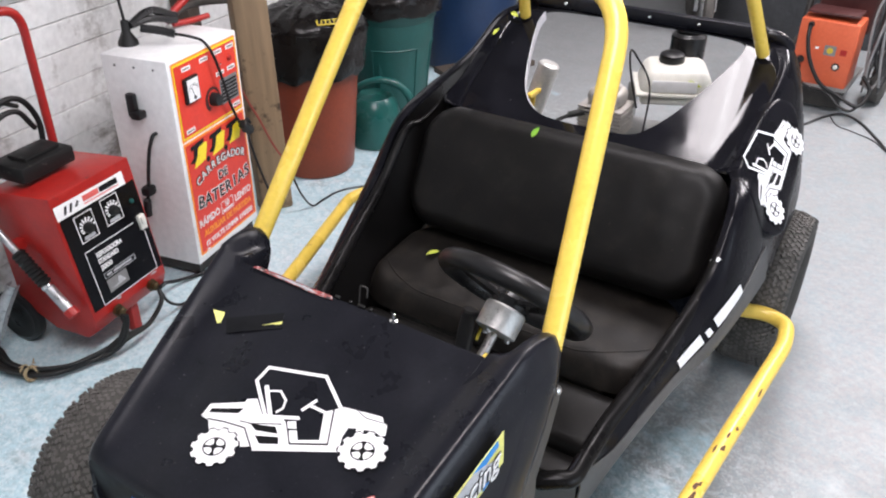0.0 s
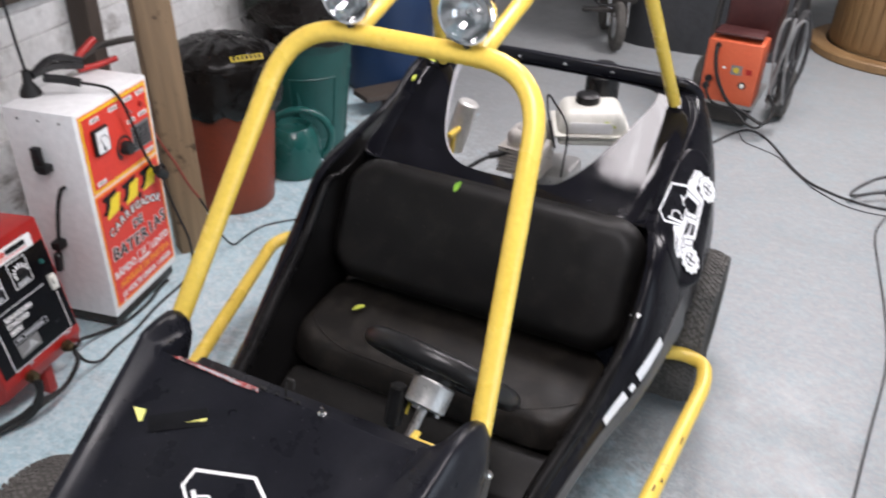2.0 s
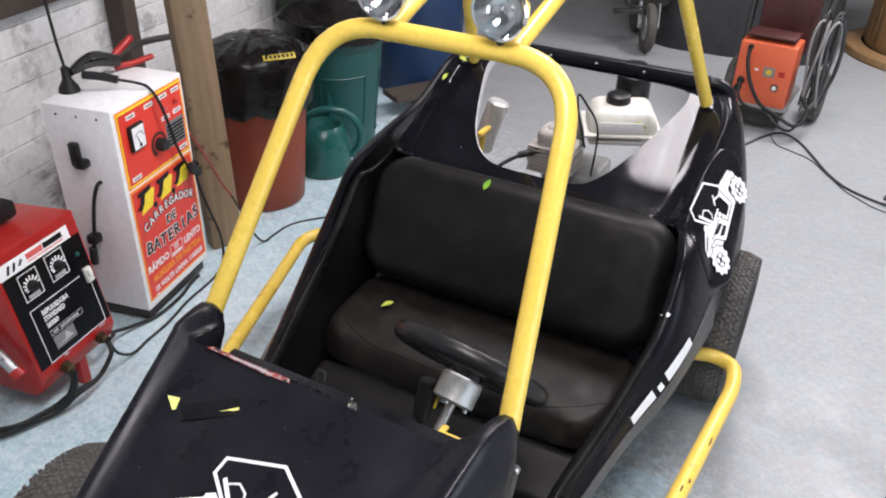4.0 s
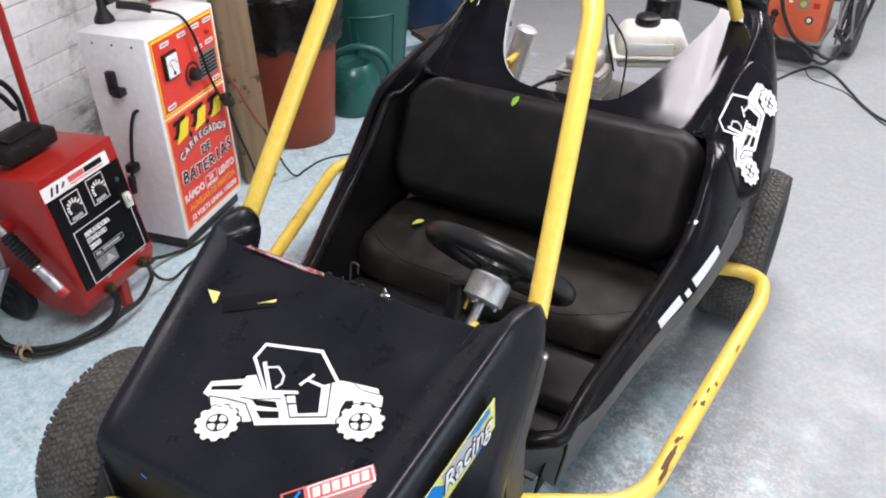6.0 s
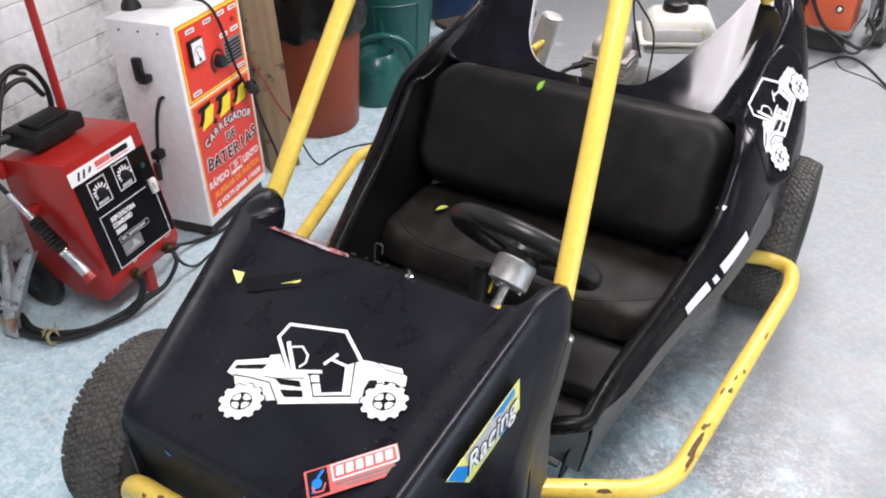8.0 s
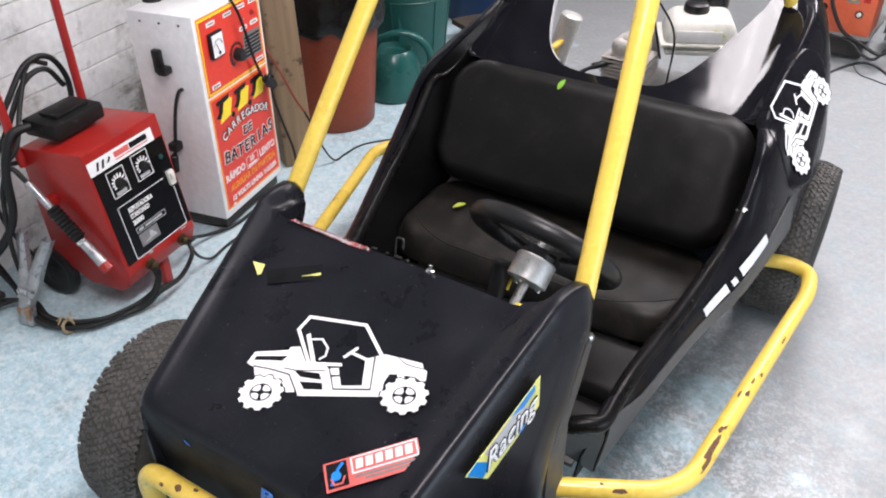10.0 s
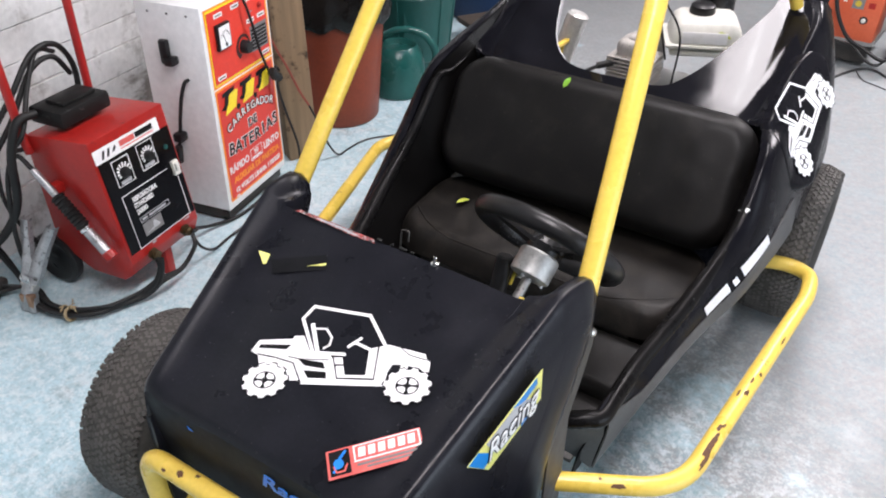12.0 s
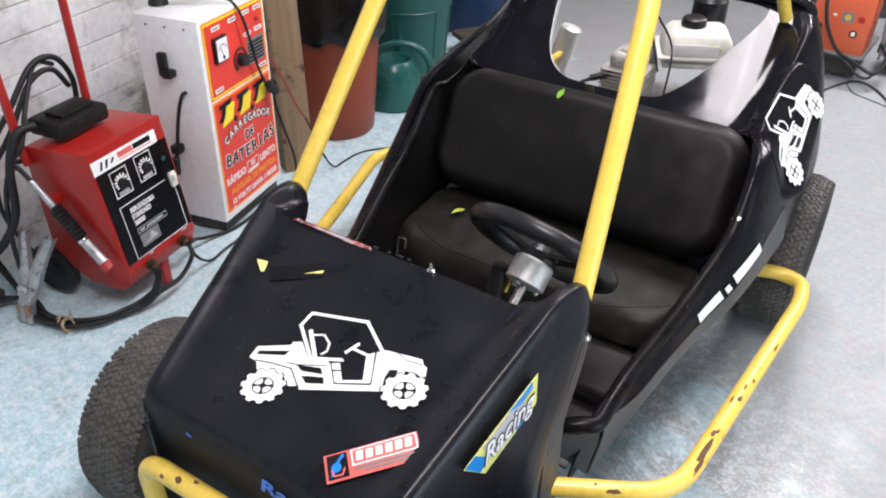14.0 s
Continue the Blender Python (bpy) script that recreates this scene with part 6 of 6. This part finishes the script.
for k in range(7):
    part("strip_mark", box(.011, .016, .0016, (-.050 + .0165 * k, .001, .0022), .0004), BLACK_FILM, strip_)
green_bin = bin_("green_bin", (-1.53, 2.16), .180, .235, .60, GREEN_BIN, "green plastic waste bin lined with a black bag", 4)
bag_over(green_bin, .180, .235, .60, .06, BAG, 4.0, "black plastic liner folded over the rim")
part("bin_panel", box(.012, .16, .34, (.196, -.03, .33), .004, pose(0, 0, 0, 0, -4, -35)), GREEN_BIN, green_bin)
blue_bin = bin_("blue_bin", (-1.62, 3.10), .25, .29, .78, BLUE_BIN, "dark blue plastic drum bin by the wall")
sack = thing("rubbish_sack", pose(-1.885, 2.45, 0), "tall dark green plastic rubbish sack", "rubbish sack")
rows = []
for i, (r, z) in enumerate(((.02, .0), (.11, .0), (.145, .10), (.15, .35), (.15, .55), (.155, .72), (.13, .84), (.05, .90), (.01, .91))):
    rows.append([((r + .03 * noise.noise(Vector((math.cos(a) * 2, math.sin(a) * 2, z * 4)))) * math.cos(a), (r + .03 * noise.noise(Vector((math.cos(a) * 2, math.sin(a) * 2, z * 4 + 5)))) * math.sin(a), z) for a in [2 * math.pi * k / 40 for k in range(41)]])
part("sack_body", sheet(rows), GREEN_BAG, sack)

can = thing("watering_can", pose(-1.385, 1.838, 0, 0, 0, 31), "dark green plastic watering can with an arched handle", "watering can")
part("can_body", lathe([(0, 0), (.112, 0), (.122, .010), (.125, .05), (.121, .14), (.110, .195), (.084, .228), (.078, .226), (.070, .205), (0, .205)], 40), GREEN_CAN, can)
part("can_handle", tube(spline([(-.092, 0, .215), (-.06, 0, .268), (.03, 0, .298), (.12, 0, .272), (.170, 0, .20), (.160, 0, .12), (.122, 0, .07)], 8), .017, 12), GREEN_CAN, can, "arched moulded handle")
part("can_spout", tube([(-.10, 0, .06), (-.20, 0, .19), (-.30, 0, .33)], [.028, .020, .014], 14), GREEN_CAN, can)
board = tagged(part("plank", box(.55, .16, .03, (0, 0, .105), .004), DARK_WOOD, None), "grey plank lying on a block beside the bins", "plank")
board.matrix_basis = pose(-1.34, 2.80, 0, 0, 0, 60)
block = tagged(part("block", box(.20, .16, .09, (0, 0, .045), .006), DARK_WOOD, None), "dark wooden block under the plank", "block")
block.matrix_basis = pose(-1.34, 2.80, 0, 0, 0, 60)


# ---- welder on its trolley and the far end ----
WD = pose(.262, 3.36, 0, 0, 0, -3)
welder = thing("arc_welder", WD, "orange arc welder box on a dark wheeled trolley", "welder")
bm = box(.275, .20, .320, (0, .10, .310), .010, pose(0, 0, 0, 0, 0, 0))
part("welder_case", bm, ORANGE_PAINT, welder, "orange enamelled welder case")
WF = plane_at((0, -.0005, .325), (1, 0, 0), (0, 0, 1))
film("gauge_plate", [rect(.000, -.020, .055, .030)], GREY_FILM, 0, welder, WF)
film("gauge_window", [disc(.027, .005, .015, 18)], DULL_YELLOW, .001, welder, WF)
film("dark_plate", [rect(.075, -.010, .105, .018)], RED_PAINT, 0, welder, WF)
film("print_label", [rect(-.043, .004, -.026, .015)], WHITE_VINYL, 0, welder, WF)
part("welder_knob", join(lathe([(0, .014), (.009, .013), (.011, 0)], 16, WF @ pose(.070, -.070, 0))), WHITE_PLASTIC, welder)
part("knob_plate", flat([gear(0, 0, .021, 8)], WF @ pose(.070, -.070, .0004)), DARK_STEEL, welder)
for kx, kz in ((-.100, -.060), (-.108, -.100)):
    part("socket", lathe([(0, .018), (.014, .017), (.018, .010), (.020, 0)], 18, WF @ pose(kx, kz, 0)), BLACK_PLASTIC, welder)
part("socket", lathe([(0, .018), (.012, .017), (.015, 0)], 18, WF @ pose(-.085, .118, 0)), BLACK_PLASTIC, welder)
hose("welder_cable", [(-.085, -.020, .440), (-.075, -.050, .38), (-.040, -.06, .28), (.03, -.06, .18), (.12, -.04, .13), (.22, -.05, .10), (.25, .02, .16), (.20, .05, .22)], .0095, welder)
hose("welder_cable", [(-.100, -.020, .262), (-.085, -.05, .20), (-.04, -.05, .155), (.06, -.05, .14), (.14, -.07, .09), (.20, -.06, .075), (.235, -.02, .12)], .007, welder)
part("trolley_deck", box(.285, .42, .026, (0, .235, .137), .005), ALLOY, welder, "bare grey steel deck under the welder")
part("trolley_base", join(box(.27, .40, .020, (0, .25, .112), .004), box(.24, .05, .10, (0, .09, .07), .01), box(.05, .05, .13, (-.11, .40, .065), .006)), DARK_STEEL, welder, "dark steel trolley base")
for wx in (-.20, .245):
    part("trolley_wheel", lathe([(0, -.03), (.06, -.03), (.11, -.035), (.135, -.02), (.138, 0), (.135, .02), (.11, .035), (.06, .03), (0, .03)], 32, pose(wx, .38, .138, 0, 90, 0)), RUBBER, welder, "dusty black trolley wheel")
    part("trolley_upright", tube([(wx * .80, .16, .14), (wx * .84, .30, .60), (wx * .98, .50, 1.25)], .016, 12), DARK_STEEL, welder)
part("trolley_cross_tube", tube([(-.196, .50, 1.25), (.24, .50, 1.25)], .016, 12), DARK_STEEL, welder)
part("trolley_load", join(box(.27, .22, .50, (.02, .32, .62), .03), box(.24, .16, .012, (.0, .10, .499), .004)), MAROON, welder, "dark maroon case on the trolley")
for k in range(9):
    # loops of cable hung beside the case
    hx, w, lo, hi = .205 + .011 * k, .045 + .006 * (k % 4), .13 + .017 * ((k * 5) % 7), .60 + .02 * (k % 3)
    ring = [(hx + w * .35 * math.cos(a) + .012 * math.sin(2 * a + k), .10 + .02 * (k % 3) + w * math.cos(a), (hi + lo) / 2 + (hi - lo) / 2 * math.sin(a)) for a in [2 * math.pi * j / 30 for j in range(30)]]
    part("cable_loop", tube(ring, .0065, 8, True), DUSTY_CABLE if k % 3 else GREY_CABLE, welder, "loop of grey and black welding cable")

drum = thing("wooden_drum", pose(1.10, 5.35, 0), "large pale wooden drum standing on the floor", "drum")
part("drum_flange", lathe([(0, 0), (.56, 0), (.57, .01), (.57, .05), (.56, .06), (.46, .06)], 64), PALE_WOOD, drum, "round wooden flange")
part("drum_core", lathe([(.44, .06), (.43, .25), (.43, .75), (.44, .80), (0, .80)], 64), PALE_WOOD, drum)
for k in range(40):
    a = 2 * math.pi * k / 40
    st = part("stave", box(.012, .062, .70, (.440, 0, .43), .004, pose(0, 0, 0, 0, 0, math.degrees(a))), PALE_WOOD, drum)
part("drum_flange", lathe([(.46, .80), (.56, .80), (.57, .81), (.57, .85), (.56, .86), (0, .86)], 64), PALE_WOOD, drum)

cart = thing("hand_cart", pose(-.62, 4.42, 0, 0, 0, 25), "dark greasy machine on a small wheel with a bright fork", "machine")
part("machine_body", join(box(.34, .50, .30, (0, .20, .62), .05), box(.20, .30, .22, (.02, .15, .40), .03), rod((-.18, .2, .72), (.18, .2, .72), .11, 20, chamfer=.02)), DARK_STEEL, cart)
part("machine_wheel", lathe([(0, -.02), (.10, -.022), (.13, -.035), (.155, -.02), (.158, 0), (.155, .02), (.13, .035), (.10, .022), (0, .02)], 32, pose(0, -.02, .16, 0, 90, 0)), RUBBER, cart)
part("wheel_disc", lathe([(0, -.03), (.07, -.032), (.085, -.024)], 28, pose(0, -.02, .16, 0, 90, 0)), CHROME, cart)
for fx in (-.06, .06):
    part("fork", tube(spline([(fx, -.02, .16), (fx, .02, .34), (fx * .9, .05, .50), (0, .08, .58)], 6), .013, 10), CHROME, cart, "bright chromed fork leg")
part("spring", tube(spline([(-.16, .05, .70), (-.20, -.05, .48), (-.17, -.07, .33), (-.05, -.06, .30)], 6), .008, 8), RUBBER_CLEAN, cart)
part("foot_rest", box(.20, .04, .03, (-.14, .0, .26), .008), DARK_STEEL, cart)
part("rear_wheel", lathe([(0, -.02), (.10, -.022), (.13, -.035), (.155, -.02), (.158, 0), (.155, .02), (.13, .035), (.10, .022), (0, .02)], 32, pose(0, .45, .16, 0, 90, 0)), RUBBER, cart)
part("rear_strut", rod((0, .45, .16), (0, .35, .55), .02, 12), DARK_STEEL, cart)

crate = thing("covered_stack", pose(-.10, 4.98, 0, 0, 0, 8), "stack under a dark grey tarpaulin", "stack")
rows = []
for i, (w, z) in enumerate(((.55, 0.0), (.54, .3), (.52, .8), (.50, 1.15), (.40, 1.22), (.05, 1.24))):
    ring = []
    for k in range(41):
        a = 2 * math.pi * k / 40
        c, s = math.cos(a), math.sin(a)
        e = (abs(c) ** 4 + abs(s) ** 4) ** -.25
        q = Vector((c * 2, s * 2, z * 3))
        ring.append((w * e * c * 1.1 + .03 * noise.noise(q * 2), w * .7 * e * s + .03 * noise.noise(q * 2 + Vector((4, 0, 0))), z + .01 * noise.noise(q * 3)))
    rows.append(ring)
TARP = mat("dark_grey_tarpaulin", (0.014, 0.016, 0.018), (0.034, 0.036, 0.040), 0.6, big=4, small=20, bump=0.6, dist=0.01)
part("tarpaulin", sheet(rows), TARP, crate)


# ---- leads on the floor ----
def floor_lead(pts, r, label, per=10):
    ob = tagged(part("floor_cable", tube(spline([(x, y, r + dz) for x, y, dz in pts], per), r, 8), DUSTY_CABLE, None), label, "cable")


floor_lead([(.20, 3.02, 0), (.270, 3.14, 0), (.333, 3.30, 0), (.397, 3.40, .004), (.458, 3.405, 0), (.530, 3.32, 0), (.612, 3.165, 0), (.692, 3.01, 0), (.798, 2.885, 0), (.99, 2.80, 0), (1.20, 2.82, 0), (1.5, 2.95, 0), (2.2, 3.1, 0), (3.4, 3.2, 0)], .0060, "black electric cable running across the floor")
floor_lead([(.37, 3.36, 0), (.42, 3.25, 0), (.50, 3.205, 0), (.60, 3.14, 0), (.70, 2.985, 0), (.82, 2.83, 0), (1.02, 2.73, 0), (1.5, 2.80, 0), (2.3, 2.7, 0), (3.4, 2.6, 0)], .0028, "thin black cable running across the floor")
floor_lead([(1.30, 2.84, .02), (1.12, 2.92, .03), (.94, 2.80, .03), (1.06, 3.00, .06), (1.26, 3.10, .05), (1.34, 2.96, .04), (1.08, 2.86, .06), (1.20, 2.76, .02), (1.40, 2.9, .02), (1.3, 3.06, .02)], .007, "tangled loop of black cable on the floor")
floor_lead([(1.12, 2.80, 0), (1.06, 2.55, 0), (1.08, 2.25, 0), (1.11, 1.92, 0), (1.12, 1.6, 0), (1.08, 1.2, 0), (1.05, .86, 0), (1.04, .4, 0), (1.1, -.3, 0)], .004, "thin black cable lying along the floor")
floor_lead([(-1.205, 1.30, 0), (-1.195, 1.345, 0), (-1.165, 1.395, 0), (-1.115, 1.454, 0), (-1.0, 1.58, 0), (-.80, 1.70, 0), (-.6, 1.8, 0)], .004, "thin black cable beside the bins")
LEAD_RED = mat("dull_red_cable", (0.20, 0.035, 0.022), (0.28, 0.055, 0.035), 0.5, big=12, small=200, bump=0.1)
tagged(part("hanging_cable", tube(spline([(-1.33, .985, .52), (-1.315, 1.002, .465), (-1.2935, 1.022, .40), (-1.267, 1.046, .307), (-1.245, 1.066, .25)], 8), .0042, 8), LEAD_RED, None), "dull red cable hanging beside the timber post", "cable")
tagged(part("hanging_cable", tube(spline([(-1.245, 1.066, .25), (-1.225, 1.085, .18), (-1.208, 1.115, .08), (-1.203, 1.165, .010), (-1.205, 1.23, .005), (-1.205, 1.30, .005)], 8), .0040, 8), RUBBER_CLEAN, None), "black cable running from the timber post to the floor", "cable")
bar = tagged(part("floor_bar", rod((-1.52, -.09, .018), (-1.46, -.16, .018), .018, 14, chamfer=.003), DARK_STEEL, None), "dark steel bar end lying on the floor", "bar")


# ---- ceiling lamps ----
for lx, ly, lw in LAMPS:
    fix = thing("ceiling_lamp", pose(lx, ly, CEIL), "white ceiling fitting with four fluorescent tubes", "ceiling lamp", "ceiling lamps")
    part("batten", box(.56, 1.26, .06, (0, 0, -.03), .008), WHITE_METAL, fix)
    for tx in (-.20, -.07, .07, .20):
        part("fluorescent_tube", rod((tx, -.60, -.085), (tx, .60, -.085), .013, 14), TUBE_GLOW, fix)
        for ey in (-.60, .60):
            part("tube_holder", box(.03, .02, .05, (tx, ey, -.08), .003), WHITE_PLASTIC, fix)


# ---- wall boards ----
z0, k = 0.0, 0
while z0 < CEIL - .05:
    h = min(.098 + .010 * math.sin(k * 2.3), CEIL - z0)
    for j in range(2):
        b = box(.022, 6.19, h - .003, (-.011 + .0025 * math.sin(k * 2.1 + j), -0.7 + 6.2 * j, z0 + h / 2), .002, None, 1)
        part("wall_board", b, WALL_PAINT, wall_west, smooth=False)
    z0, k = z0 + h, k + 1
part("wall_beam", box(.055, 4.3, .24, (.029, -1.01, 1.050), .006), DARK_WOOD, wall_west, "dark horizontal timber on the wall")
